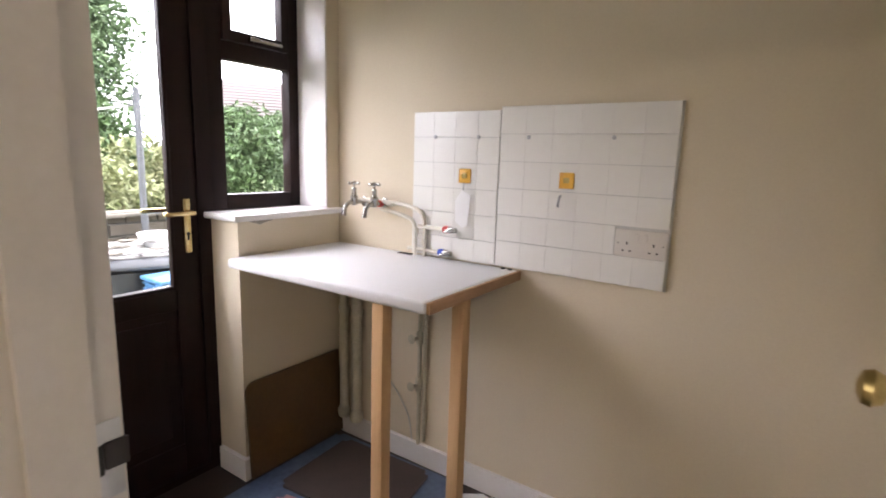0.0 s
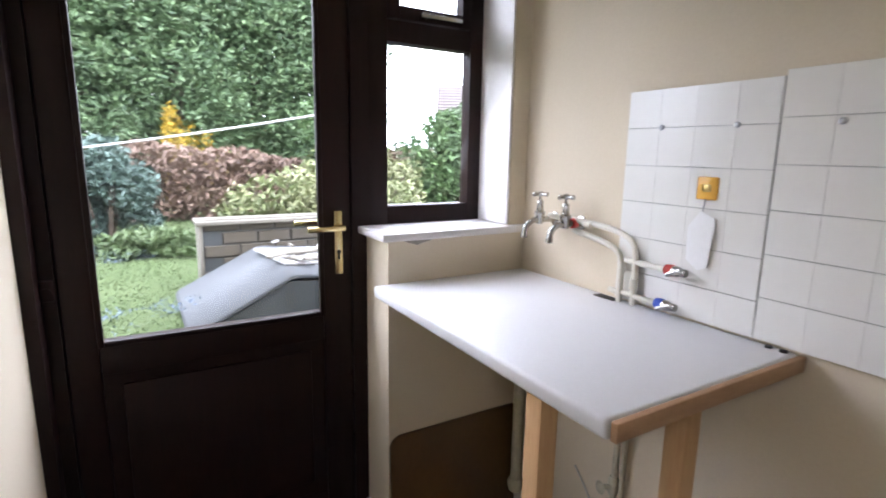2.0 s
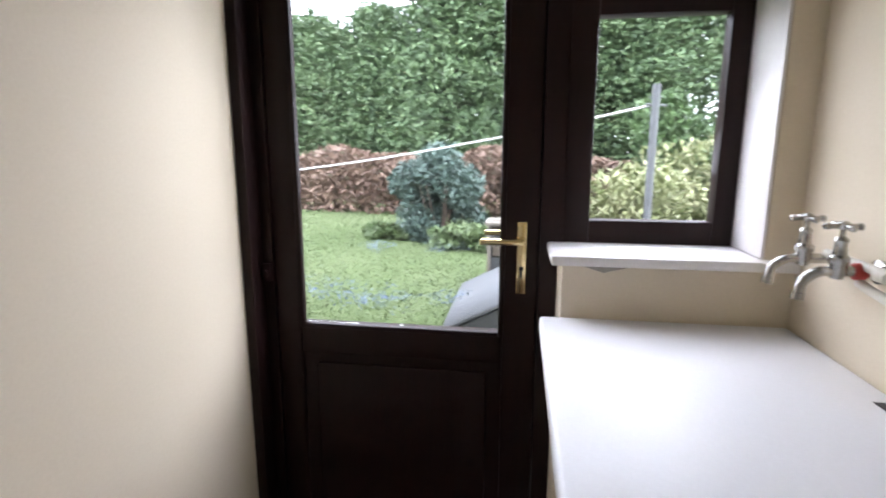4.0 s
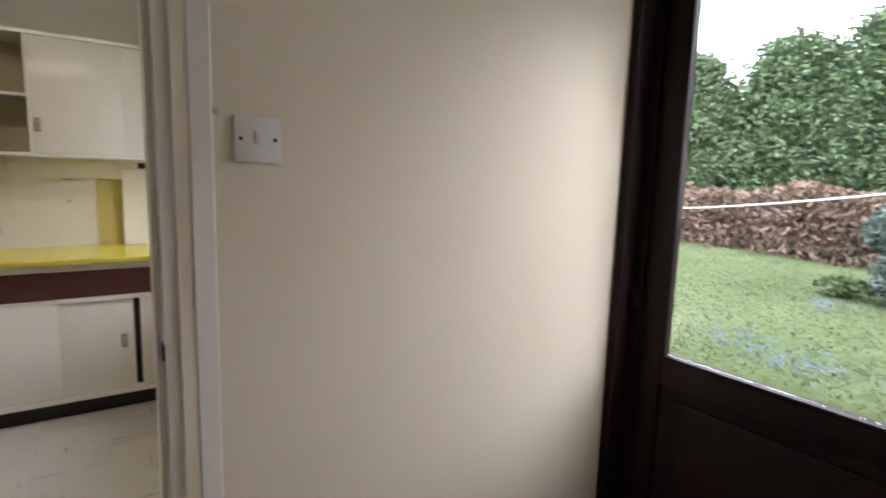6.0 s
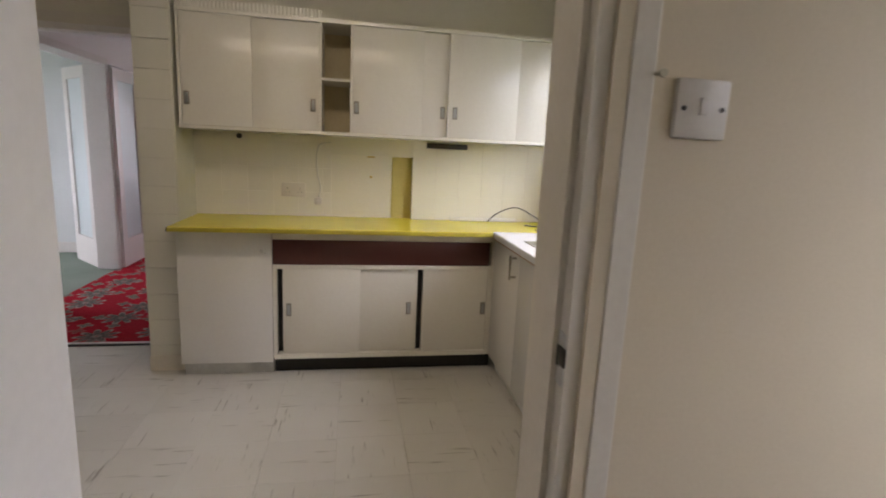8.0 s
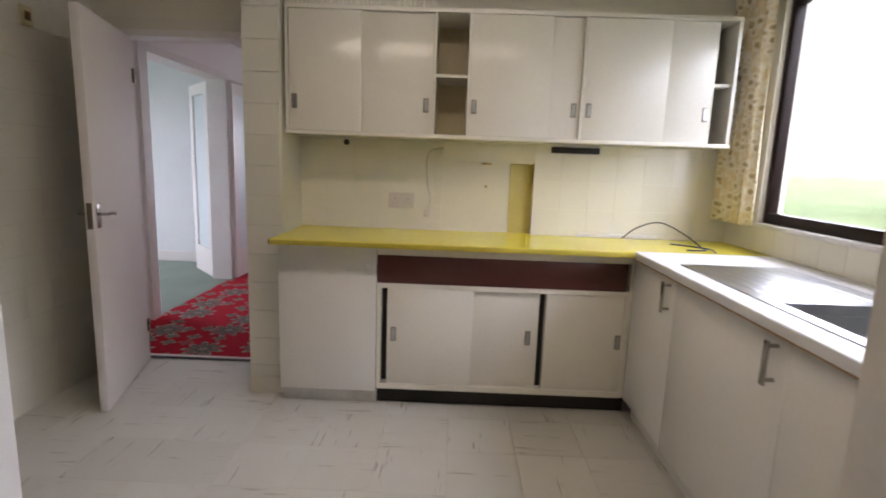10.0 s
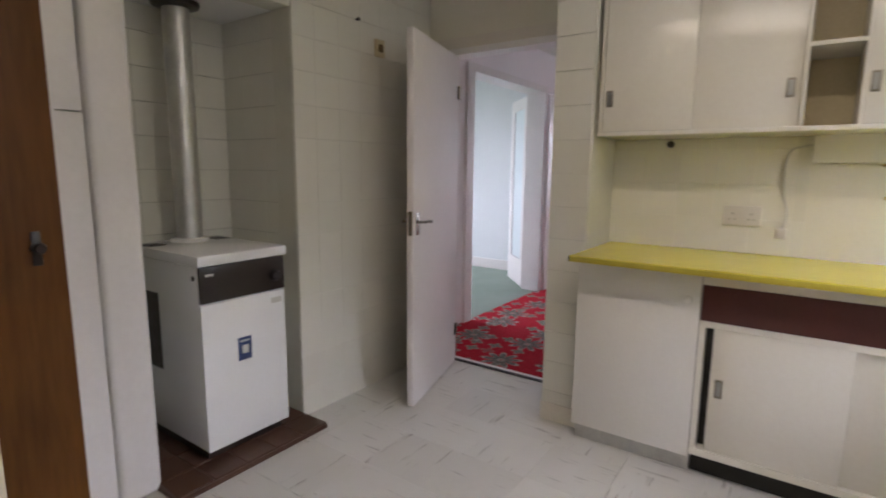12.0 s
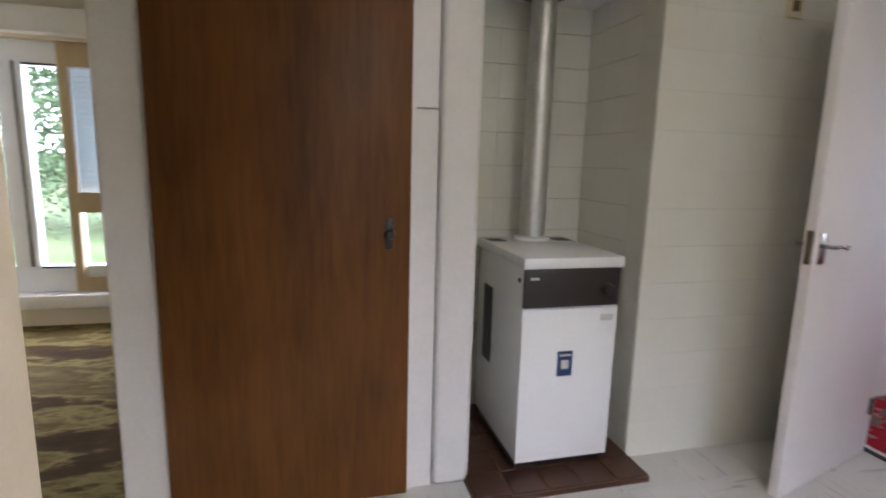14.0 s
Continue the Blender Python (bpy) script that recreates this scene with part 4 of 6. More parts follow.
sheet("plastic_sheet", [(0.70, 0.985), (1.40, 0.985), (1.41, 0.33), (0.95, 0.20), (0.72, 0.55)], 0.0, 0.008, "blue_mat", "blue-grey plastic tray on the dark floor", "tray")
sheet("ribbed_mat", [(0.955, 0.88), (1.365, 0.905), (1.385, 0.43), (1.0, 0.36)], 0.008, 0.012, "brown_mat", "dark brown ribbed rubber mat", "mat")
sheet("pink_card", [(0.82, 0.80), (0.93, 0.83), (0.97, 0.66), (0.86, 0.62)], 0.008, 0.002, "pink_mat", "faded pink card under the mat", "card")
sheet("white_board", [(1.17, 0.06), (1.34, 0.27), (1.42, 0.16), (1.30, -0.06)], 0.0, 0.014, "white_top", "white offcut lying on the floor", "offcut")
# thin grey lens-shaped mark on the wall just under the sill
bmx = bm_new()
rim = [(0.955, 0), (0.985, -0.010), (1.015, -0.019), (1.035, -0.013), (1.075, -0.004), (1.095, 0)]
bmx.faces.new([bmx.verts.new((x, 1.0285, 1.0745 + z)) for x, z in rim])
ex = bmesh.ops.extrude_face_region(bmx, geom=list(bmx.faces))
bmesh.ops.translate(bmx, vec=(0, 0.0015, 0), verts=[g for g in ex["geom"] if isinstance(g, bmesh.types.BMVert)])
flake = solid("sill_mark", bmx, "dull_pull", "grey lens-shaped mark under the sill", "paint flake")

# ---- kitchen ----
FRONT = -2.20
KT = 0.878


def pull(parent, y, z, x, h=0.075):
    p = part("pull", box(x - 0.001, x + 0.004, y - 0.014, y + 0.014, z - h / 2, z + h / 2, bevel=0.0015), "dull_pull", parent, "small chrome recessed pull")
    part("recess", box(x + 0.003, x + 0.0055, y - 0.008, y + 0.008, z - h / 2 + 0.008, z + h / 2 - 0.008), "steel", p)


# base unit with a plain door
unit_a = thing("base_cabinet", (-2.4, -1.15, 0), "plain white base cupboard with a grey plinth", "cabinet", group="kitchen base cupboards")
part("body", box(WEST, FRONT - 0.02, -1.395, -0.905, 0.08, 0.850), "cabinet_white", unit_a)
part("door", box(FRONT - 0.02, FRONT, -1.398, -0.903, 0.082, 0.848, bevel=0.002), "cabinet_white", unit_a)
part("plinth", box(WEST, FRONT - 0.045, -1.395, -0.905, 0, 0.08), "galvanised", unit_a, "pale grey plinth")
part("knob", lathe([(0, 0.007), (0.01, 0.009), (0.018, 0.016), (0.026, 0.014), (0.03, 0.004)], (FRONT, -0.945, 0.74), (1, 0, 0), 14), "cabinet_white", unit_a)

# base unit with sliding doors and a maroon panel
unit_b = thing("sliding_door_cabinet", (-2.4, -0.28, 0), "ivory base cupboard with sliding doors under a maroon panel", "cabinet", group="kitchen base cupboards")
# solid body coloured black for the shade inside the gaps beside the doors
part("body", boxes((WEST, FRONT - 0.05, -0.90, 0.40, 0.10, 0.850)), "black", unit_b)
for nm, y0, y1, z0, z1, p in (("top_rail", -0.90, 0.36, 0.803, 0.850, 0), ("middle_rail", -0.90, 0.36, 0.635, 0.66, 0), ("bottom_rail", -0.90, 0.36, 0.10, 0.128, 0.004), ("stile", -0.90, -0.878, 0.128, 0.635, 0), ("stile", -0.048, -0.036, 0.128, 0.635, 0), ("stile", 0.345, 0.36, 0.128, 0.635, 0)):
    part(nm, box(FRONT - 0.05, FRONT + p, y0, y1, z0, z1), "cabinet", unit_b)
part("maroon_panel", box(FRONT - 0.05, FRONT + 0.003, -0.898, 0.345, 0.661, 0.802, bevel=0.002), "maroon", unit_b, "dark maroon panel")
for name, y0, y1, x, hy in (("sliding_door", -0.848, -0.415, -0.004, -0.815), ("sliding_door", -0.43, -0.078, -0.020, -0.128), ("sliding_door", -0.036, 0.345, -0.008, 0.325)):
    d = part(name, box(FRONT + x - 0.012, FRONT + x, y0, y1, 0.129, 0.634, bevel=0.0015), "cabinet", unit_b)
    pull(d, hy, 0.395, FRONT + x)
part("filler", box(FRONT - 0.05, FRONT - 0.003, 0.3605, 0.3995, 0.101, 0.849), "cabinet", unit_b)
part("plinth", box(WEST, FRONT - 0.06, -0.90, 0.40, 0, 0.10), "black", unit_b, "black plinth")

yellow = thing("yellow_worktop", (-2.3, -0.3, KT), "bright yellow laminate worktop with a thin edge", "worktop")
part("top", boxes((WEST, -2.10, -1.405, 0.335, KT - 0.026, KT), (WEST, -2.135, 0.335, NORTH, KT - 0.026, KT)), "yellow_top", yellow)
# front edge strip in a darker yellow than the top
part("edge_strip", box(-2.10, -2.096, -1.405, 0.335, KT - 0.025, KT - 0.004, bevel=0.001), "yellow_edge", yellow)
part("end_strip", box(-2.31, -2.098, -1.411, -1.4055, KT - 0.026, KT - 0.002, bevel=0.001), "black", yellow, "dark worn end strip")

# wall cupboards
UX = -2.34
upper = thing("wall_cabinet", (-2.5, -0.3, 1.40), "long ivory wall cupboard with sliding doors and open shelves", "cabinet")
part("top_board", box(WEST, UX + 0.004, -1.393, 0.83, 1.985, 2.004), "cabinet", upper)
part("bottom_board", box(WEST, UX + 0.012, -1.393, 0.83, 1.385, 1.403, bevel=0.002), "cabinet", upper)
for y0, y1 in ((-1.393, -1.378), (-0.655, -0.643), (-0.485, -0.473), (0.078, 0.092), (0.815, 0.83)):
    part("divider", box(WEST, UX, y0, y1, 1.403, 1.985), "cabinet", upper)
part("back", box(WEST, WEST + 0.008, -1.378, 0.815, 1.403, 1.985), "cabinet_in", upper)
part("shelf", box(WEST + 0.008, UX - 0.01, -0.643, -0.485, 1.683, 1.697), "cabinet", upper)
part("shelf", box(WEST + 0.008, UX - 0.03, 0.092, 0.815, 1.683, 1.697), "cabinet", upper)
for y0, y1, x, hy in ((-1.376, -1.015, -0.002, -1.35), (-1.03, -0.657, -0.020, -0.69), (-0.472, -0.075, -0.002, -0.45), (-0.10, 0.077, -0.020, 0.05), (0.093, 0.50, -0.002, 0.12), (0.485, 0.735, -0.020, 0.705)):
    d = part("sliding_door", box(UX + x - 0.012, UX + x, y0, y1, 1.405, 1.983, bevel=0.0015), "cabinet", upper)
    pull(d, hy, 1.545, UX + x, 0.07)

cornice = thing("reeded_strip", (UX, -1.0, 2.005), "cream reeded strip along the top of the wall cupboard", "moulding")
part("strip", box(UX - 0.03, UX - 0.008, -1.392, -0.645, 2.005, 2.05), "cabinet", cornice)
for i in range(37):
    yy = -1.382 + i * 0.02
    part("reed", rod((UX - 0.008, yy, 2.007), (UX - 0.008, yy, 2.048), 0.007, seg=8), "cabinet", cornice)

# boxed-out part of the back wall
boxing = structure("wall_boxing", boxes((WEST, -2.605, -0.088, NORTH, KT, 1.385), (WEST, -2.605, -0.60, -0.088, 1.275, 1.385)), "tile_yellow", "pale cream boxed-out wall above the worktop", "wall")
vent = thing("strip_vent", (-2.6, 0.135, 1.355), "dark slotted strip under the wall cupboards", "vent")
part("body", box(-2.605, -2.585, -0.002, 0.262, 1.338, 1.372, bevel=0.003), "dark_panel", vent)
for i in range(2):
    part("slot", box(-2.585, -2.583, 0.01, 0.25, 1.347 + 0.012 * i, 1.352 + 0.012 * i), "black", vent)

socket_k = thing("double_socket", (WEST, -0.83, 1.045), "white double wall socket above the yellow worktop", "socket")
part("face", box(WEST, WEST + 0.014, -0.905, -0.757, 1.0, 1.087, bevel=0.004), "socket", socket_k)
for yy in (-0.868, -0.794):
    for dy, dz, hh in ((0, 0.012, 0.009), (-0.011, -0.012, 0.006), (0.011, -0.012, 0.006)):
        part("pin_hole", box(WEST + 0.0135, WEST + 0.0148, yy + dy - 0.003, yy + dy + 0.003, 1.04 + dz - hh / 2, 1.04 + dz + hh / 2), "dull_pull", socket_k)
cable_k = thing("wall_cable", (WEST, -0.7, 1.0), "cream cable hanging down the wall to a plug", "cable")
part("lead", tube(smooth_path([(WEST + 0.006, 0.0, 1.345), (WEST + 0.006, -0.35, 1.352), (WEST + 0.006, -0.62, 1.345), (WEST + 0.008, -0.685, 1.30), (WEST + 0.01, -0.685, 1.15), (WEST + 0.014, -0.665, 1.06), (WEST + 0.02, -0.68, 0.99)]), 0.0038), "cable", cable_k)
part("plug", box(WEST + 0.002, WEST + 0.035, -0.70, -0.66, 0.955, 1.0, bevel=0.006), "socket", cable_k)
cable_b = thing("loose_cable", (-2.4, 0.55, KT), "dark loose cable looped on the worktop", "cable")
part("lead", tube(smooth_path([(-2.57, 0.42, KT + 0.004), (-2.52, 0.48, KT + 0.07), (-2.46, 0.58, KT + 0.11), (-2.38, 0.68, KT + 0.06), (-2.30, 0.74, KT + 0.005), (-2.22, 0.72, KT + 0.005), (-2.20, 0.62, KT + 0.005)]), 0.004), "dark_cable", cable_b)
part("lead", tube(smooth_path([(-2.40, 0.62, KT + 0.005), (-2.33, 0.70, KT + 0.006), (-2.25, 0.76, KT + 0.006), (-2.16, 0.74, KT + 0.005)]), 0.004), "dark_cable", cable_b)
batten = solid("wall_batten", box(-2.605, -2.585, 0.17, 0.62, KT, KT + 0.022, bevel=0.003), "cabinet_white", "white batten along the back of the worktop", "batten")
for i, (yy, zz) in enumerate(((-1.148, 1.36),)):
    solid("pipe_stub", lathe([(0, 0.016), (0.02, 0.016), (0.022, 0.010)], (WEST, yy, zz), (1, 0, 0), 14), "dark_panel", "small dark pipe stub on the wall", "pipe")
hook = thing("cup_hook", (WEST, -0.34, 1.265), "small brass hook in the recess", "hook")
part("plate", box(WEST, WEST + 0.02, -0.375, -0.325, 1.262, 1.272, bevel=0.002), "brass", hook)
hook2 = thing("cup_hook", (WEST, -0.35, 1.14), "small brass hook in the recess", "hook")
part("screw", lathe([(0, 0.006), (0.012, 0.005), (0.016, 0.009), (0.02, 0.004)], (WEST, -0.35, 1.14), (1, 0, 0), 10), "brass", hook2)

# sink run
SY = 0.372
def frame_slab(x0, x1, y0, y1, hx0, hx1, hy0, hy1, z0, z1):
    """A slab with a rectangular hole, as one closed mesh."""
    bm = bm_new()
    rings = []
    for a, b, c, d in ((x0, x1, y0, y1), (hx0, hx1, hy0, hy1)):
        for z in (z0, z1):
            rings.append([bm.verts.new(p) for p in ((a, c, z), (b, c, z), (b, d, z), (a, d, z))])
    ob, ot, ib, it = rings
    for i in range(4):
        j = (i + 1) % 4
        bm.faces.new((ot[i], ot[j], it[j], it[i]))
        bm.faces.new((ob[j], ob[i], ib[i], ib[j]))
        bm.faces.new((ob[i], ob[j], ot[j], ot[i]))
        bm.faces.new((ib[j], ib[i], it[i], it[j]))
    return bm


sink_top = thing("white_worktop", (-1.2, 0.65, KT), "white laminate worktop round the steel sink", "worktop")
part("top", frame_slab(-2.131, -0.20, 0.345, NORTH, -1.81, -0.70, 0.432, 0.855, KT - 0.036, KT), "white_top", sink_top)
part("front_edge", box(-2.131, -0.20, 0.340, 0.3455, KT - 0.034, KT - 0.001, bevel=0.002), "white_top", sink_top)
part("edge_line", box(-2.131, -0.20, 0.3415, 0.3455, KT - 0.040, KT - 0.0345), "raw_edge", sink_top, "worn brown line under the worktop edge")
sink = thing("steel_sink", (-1.2, 0.62, KT - 0.18), "stainless steel sink with a ribbed drainer", "sink")
bmx = boxes((-1.82, -1.22, 0.425, 0.865, KT - 0.03, KT + 0.004), (-1.22, -0.69, 0.425, 0.47, KT - 0.03, KT + 0.004), (-1.22, -0.69, 0.81, 0.865, KT - 0.03, KT + 0.004), (-0.74, -0.69, 0.47, 0.81, KT - 0.03, KT + 0.004))
part("deck", bmx, "steel", sink)
bmx = boxes((-1.222, -1.217, 0.465, 0.815, KT - 0.18, KT - 0.03), (-0.743, -0.738, 0.465, 0.815, KT - 0.18, KT - 0.03), (-1.217, -0.743, 0.465, 0.47, KT - 0.18, KT - 0.03), (-1.217, -0.743, 0.81, 0.815, KT - 0.18, KT - 0.03), (-1.222, -0.738, 0.465, 0.815, KT - 0.186, KT - 0.18))
part("bowl", bmx, "steel", sink)
for i in range(7):
    part("drainer_rib", box(-1.77, -1.27, 0.475 + i * 0.052, 0.491 + i * 0.052, KT + 0.002, KT + 0.0045, bevel=0.001), "steel", sink)
for i, (x0, x1) in enumerate(((-2.19, -1.72), (-1.72, -1.01), (-1.01, -0.61), (-0.61, -0.20))):
    u = thing("sink_cabinet", ((x0 + x1) / 2, 0.6, 0), "white base cupboard with a bar handle under the sink worktop", "cabinet", group="sink cupboards")
    part("body", box(x0, x1, SY + 0.02, NORTH, 0.10, 0.70), "cabinet_white", u)
    part("door", box(x0 + 0.0015, x1 - 0.0015, SY, SY + 0.018, 0.105, KT - 0.042, bevel=0.002), "cabinet_white", u)
    part("plinth", box(x0, x1, SY + 0.05, SY + 0.07, 0, 0.10), "cabinet_white", u)
    hx = x1 - 0.05 if i < 3 else x0 + 0.05
    bmx = rod((hx, SY, 0.70), (hx, SY - 0.03, 0.70), 0.006)
    add_rod(bmx, (hx, SY, 0.80), (hx, SY - 0.03, 0.80), 0.006)
    add_box(bmx, hx - 0.011, hx + 0.011, SY - 0.036, SY - 0.028, 0.685, 0.815, bevel=0.003)
    part("handle", bmx, "chrome", u, "dull chrome bar handle")

# kitchen window and curtain
window_2 = thing("window_2", (-1.5, 1.14, 1.02), "dark brown kitchen window over the sink", "window", kind="structure")
bmx = bm_new()
for r in ((-2.30, -2.265, 1.025, 1.075, 1.024, 2.10), (-0.735, -0.70, 1.025, 1.075, 1.024, 2.10), (-2.265, -0.735, 1.025, 1.075, 1.024, 1.075), (-2.265, -0.735, 1.025, 1.075, 2.05, 2.10), (-1.52, -1.47, 1.025, 1.075, 1.075, 2.05)):
    add_box(bmx, *r, bevel=0.004)
part("window_frame", bmx, "brown_frame", window_2)
for x0, x1 in ((-2.27, -1.515), (-1.475, -0.73)):
    p = part("pane", box(x0, x1, 1.047, 1.052, 1.07, 2.055), "glass", window_2)
    p.visible_shadow = False
part("window_sill", box(-2.30, -0.70, 0.982, 1.025, 1.003, 1.024, bevel=0.004), "gloss_white", window_2)

curtain = thing("curtain", (-2.45, 0.92, 1.02), "gathered cream curtain with an ochre leaf print", "curtain")
bmx = bm_new()
cols = []
for i in range(61):
    u = i / 60
    x = -2.625 + 0.36 * u
    row = []
    for k in range(9):
        z = 1.01 + (2.24 - 1.01) * k / 8
        sway = 0.022 * math.sin(u * 34 + 0.3 * math.sin(k * 0.8)) * (1.1 - 0.4 * k / 8)
        row.append(bmx.verts.new((x + 0.006 * math.sin(k * 1.3 + u * 6) + 0.02 * (1 - k / 8) * u, 0.925 + sway, z)))
    cols.append(row)
for a, b in zip(cols, cols[1:]):
    for k in range(8):
        bmx.faces.new((a[k], b[k], b[k + 1], a[k + 1]))
cl = part("cloth", bmx, "curtain", curtain)
sol = cl.modifiers.new("thick", "SOLIDIFY")
sol.thickness = 0.002
part("rail", rod((-2.65, 0.925, 2.25), (-0.55, 0.925, 2.25), 0.011), "gloss_white", curtain)

# boiler in its alcove
hearth = structure("hearth", boxes((-1.605, -0.885, -3.11, -2.385, 0, 0.02)), "quarry", "brown tiled hearth under the boiler", "hearth")
boiler = thing("boiler", (-1.27, -2.75, 0.03), "white floor-standing boiler with a dark control panel", "boiler")
part("casing", box(-1.472, -1.078, -3.02, -2.51, 0.075, 0.846, bevel=0.006), "enamel", boiler)
part("front_door", box(-1.474, -1.076, -2.51, -2.497, 0.075, 0.694, bevel=0.005), "enamel", boiler)
ctrl = part("control_panel", box(-1.473, -1.077, -2.51, -2.495, 0.700, 0.847, bevel=0.004), "dark_panel", boiler, "dark brown control panel")
part("dial", lathe([(0, 0.026), (0.008, 0.026), (0.018, 0.020), (0.022, 0.018)], (-1.42, -2.495, 0.765), (0, 1, 0), 20), "black", ctrl)
part("maker_plate", box(-1.135, -1.10, -2.4955, -2.4935, 0.808, 0.817), "cable", ctrl)
part("cap", box(-1.482, -1.068, -3.03, -2.485, 0.850, 0.892, bevel=0.006), "enamel", boiler)
part("base", box(-1.455, -1.095, -3.0, -2.535, 0.03, 0.075), "dark_panel", boiler)
bdg = part("badge", box(-1.292, -1.228, -2.497, -2.4945, 0.425, 0.525, bevel=0.001), "navy", boiler, "navy badge with a pale emblem")
part("emblem", box(-1.275, -1.245, -2.4945, -2.4935, 0.455, 0.49, bevel=0.004), "cable", bdg)
part("emblem", box(-1.283, -1.237, -2.4945, -2.4937, 0.505, 0.513), "cable", bdg)
part("sticker", box(-1.455, -1.40, -2.497, -2.4962, 0.64, 0.665), "cable", boiler)
part("side_grille", boxes(*[(-1.078, -1.074, -2.93 + 0.012 * i, -2.924 + 0.012 * i, 0.36, 0.70) for i in range(9)]), "dark_panel", boiler, "dark side grille")
part("side_screw", lathe([(0, 0.010), (0.004, 0.010)], (-1.078, -2.54, 0.80), (1, 0, 0), 10), "dark_panel", boiler)
for xx in (-1.43, -1.12):
    part("top_vent", boxes(*[(xx - 0.035, xx + 0.035, -2.96 + 0.02 * i, -2.95 + 0.02 * i, 0.892, 0.895) for i in range(4)]), "dark_panel", boiler)
flue = thing("flue_pipe", (-1.30, -2.95, 0.892), "galvanised metal flue pipe rising from the boiler", "flue pipe")
part("pipe", rod((-1.30, -2.95, 0.895), (-1.30, -2.95, 1.945), 0.056, seg=28), "galvanised", flue)
part("collar", lathe([(0, 0.085), (0.012, 0.08), (0.016, 0.058)], (-1.30, -2.95, 0.892), (0, 0, 1), 24), "enamel", flue)
part("top_collar", lathe([(0, 0.058), (0.01, 0.095), (0.02, 0.10), (0.028, 0.10)], (-1.30, -2.95, 1.917), (0, 0, 1), 24), "dark_panel", flue)

# brown cupboard door and its trim
door_2 = thing("door_2", (-0.26, -2.53, 0.0), "plain sapele veneered cupboard door, closed", "door", kind="structure")
part("leaf", box(-0.652, 0.143, -2.548, -2.508, 0.006, 1.995, bevel=0.002), "sapele", door_2)
bmx = box(-0.592, -0.566, -2.508, -2.504, 0.93, 1.035, bevel=0.002)
add_lathe(bmx, [(0, 0.017), (0.004, 0.017), (0.006, 0.010)], (-0.579, -2.507, 0.985), (0, 1, 0), 18)
esc = part("escutcheon", bmx, "dark_panel", door_2)
part("turn_knob", lathe([(0, 0.008), (0.02, 0.008), (0.026, 0.017), (0.036, 0.014)], (-0.579, -2.503, 0.985), (0, 1, 0), 16), "dark_panel", esc)
trim_s = structure("trim_cupboard", boxes((-0.752, -0.657, SOUTH - 0.012, SOUTH + 0.012, 0, 1.402), (-0.752, -0.657, SOUTH - 0.012, SOUTH + 0.010, 1.408, CEIL), (-0.672, -0.657, SOUTH + 0.012, SOUTH + 0.02, 0, 2.02)), "gloss_white", "white painted panel strip beside the cupboard door", "trim")
bmx = bm_new()
add_box(bmx, -0.902, -0.756, SOUTH - 0.13, SOUTH + 0.03, 0, CEIL, bevel=0.022, seg=4)
pilaster = structure("trim_pilaster", bmx, "gloss_white", "rounded white pilaster beside the boiler alcove", "trim")
post = structure("trim_post", bm_new(), "gloss_cream", "cream painted door post", "door frame")
bmx = bm_new()
add_box(bmx, 0.145, 0.290, SOUTH - 0.16, SOUTH + 0.02, 0, 2.06, bevel=0.012, seg=3)
bmx.to_mesh(post.data)
bmx.free()

# hall door, standing open
def hinge(z):
    bm = rod((0.004, 0.044, z - 0.04), (0.004, 0.044, z + 0.04), 0.006)
    add_box(bm, 0.004, 0.03, 0.0375, 0.0395, z - 0.038, z + 0.038)
    bmesh.ops.transform(bm, matrix=dm, verts=bm.verts)
    return bm


hall_door = thing("door_3", (-2.675, -2.405, 0.004), "white gloss hall door, standing open", "door", kind="structure")
dm = pose(-2.675, -2.405, 0.006, 0, 0, 15.8)
part("leaf", box(0.0, 0.70, -0.0, 0.038, 0, 1.885, bevel=0.003, m=dm), "door_paint", hall_door)
for s, yy in ((1, 0.038), (-1, 0.0)):
    pl = part("lock_plate", box(0.625, 0.675, yy - 0.002, yy + 0.002, 0.90, 1.01, bevel=0.001, m=dm), "chrome", hall_door, "dull chrome lever plate")
    bmx = rod((0.65, yy, 0.965), (0.65, yy + s * 0.045, 0.965), 0.007)
    add_tube(bmx, smooth_path([(0.65, yy + s * 0.042, 0.965), (0.61, yy + s * 0.046, 0.967), (0.57, yy + s * 0.042, 0.958), (0.55, yy + s * 0.038, 0.962)]), 0.007)
    bmesh.ops.transform(bmx, matrix=dm, verts=bmx.verts)
    part("lever", bmx, "chrome", pl)
part("latch", box(0.70, 0.702, 0.008, 0.03, 0.90, 1.02, m=dm), "chrome", hall_door)
for zz in (0.22, 1.68):
    part("hinge", hinge(zz), "chrome", hall_door)
frame_h = structure("door_frame_hall", boxes((WEST - 0.1, WEST + 0.014, -2.445, -2.415, 0, 1.93), (WEST - 0.1, WEST + 0.014, -1.64, -1.60, 0, 1.93), (WEST - 0.1, WEST + 0.014, -2.415, -1.64, 1.895, 1.93)), "gloss_white", "white painted frame of the hall door", "door frame")
head = structure("trim_hall_door", boxes((WEST, WEST + 0.018, -2.50, -1.602, 1.93, 1.99)), "gloss_cream", "cream painted head above the hall door", "architrave")

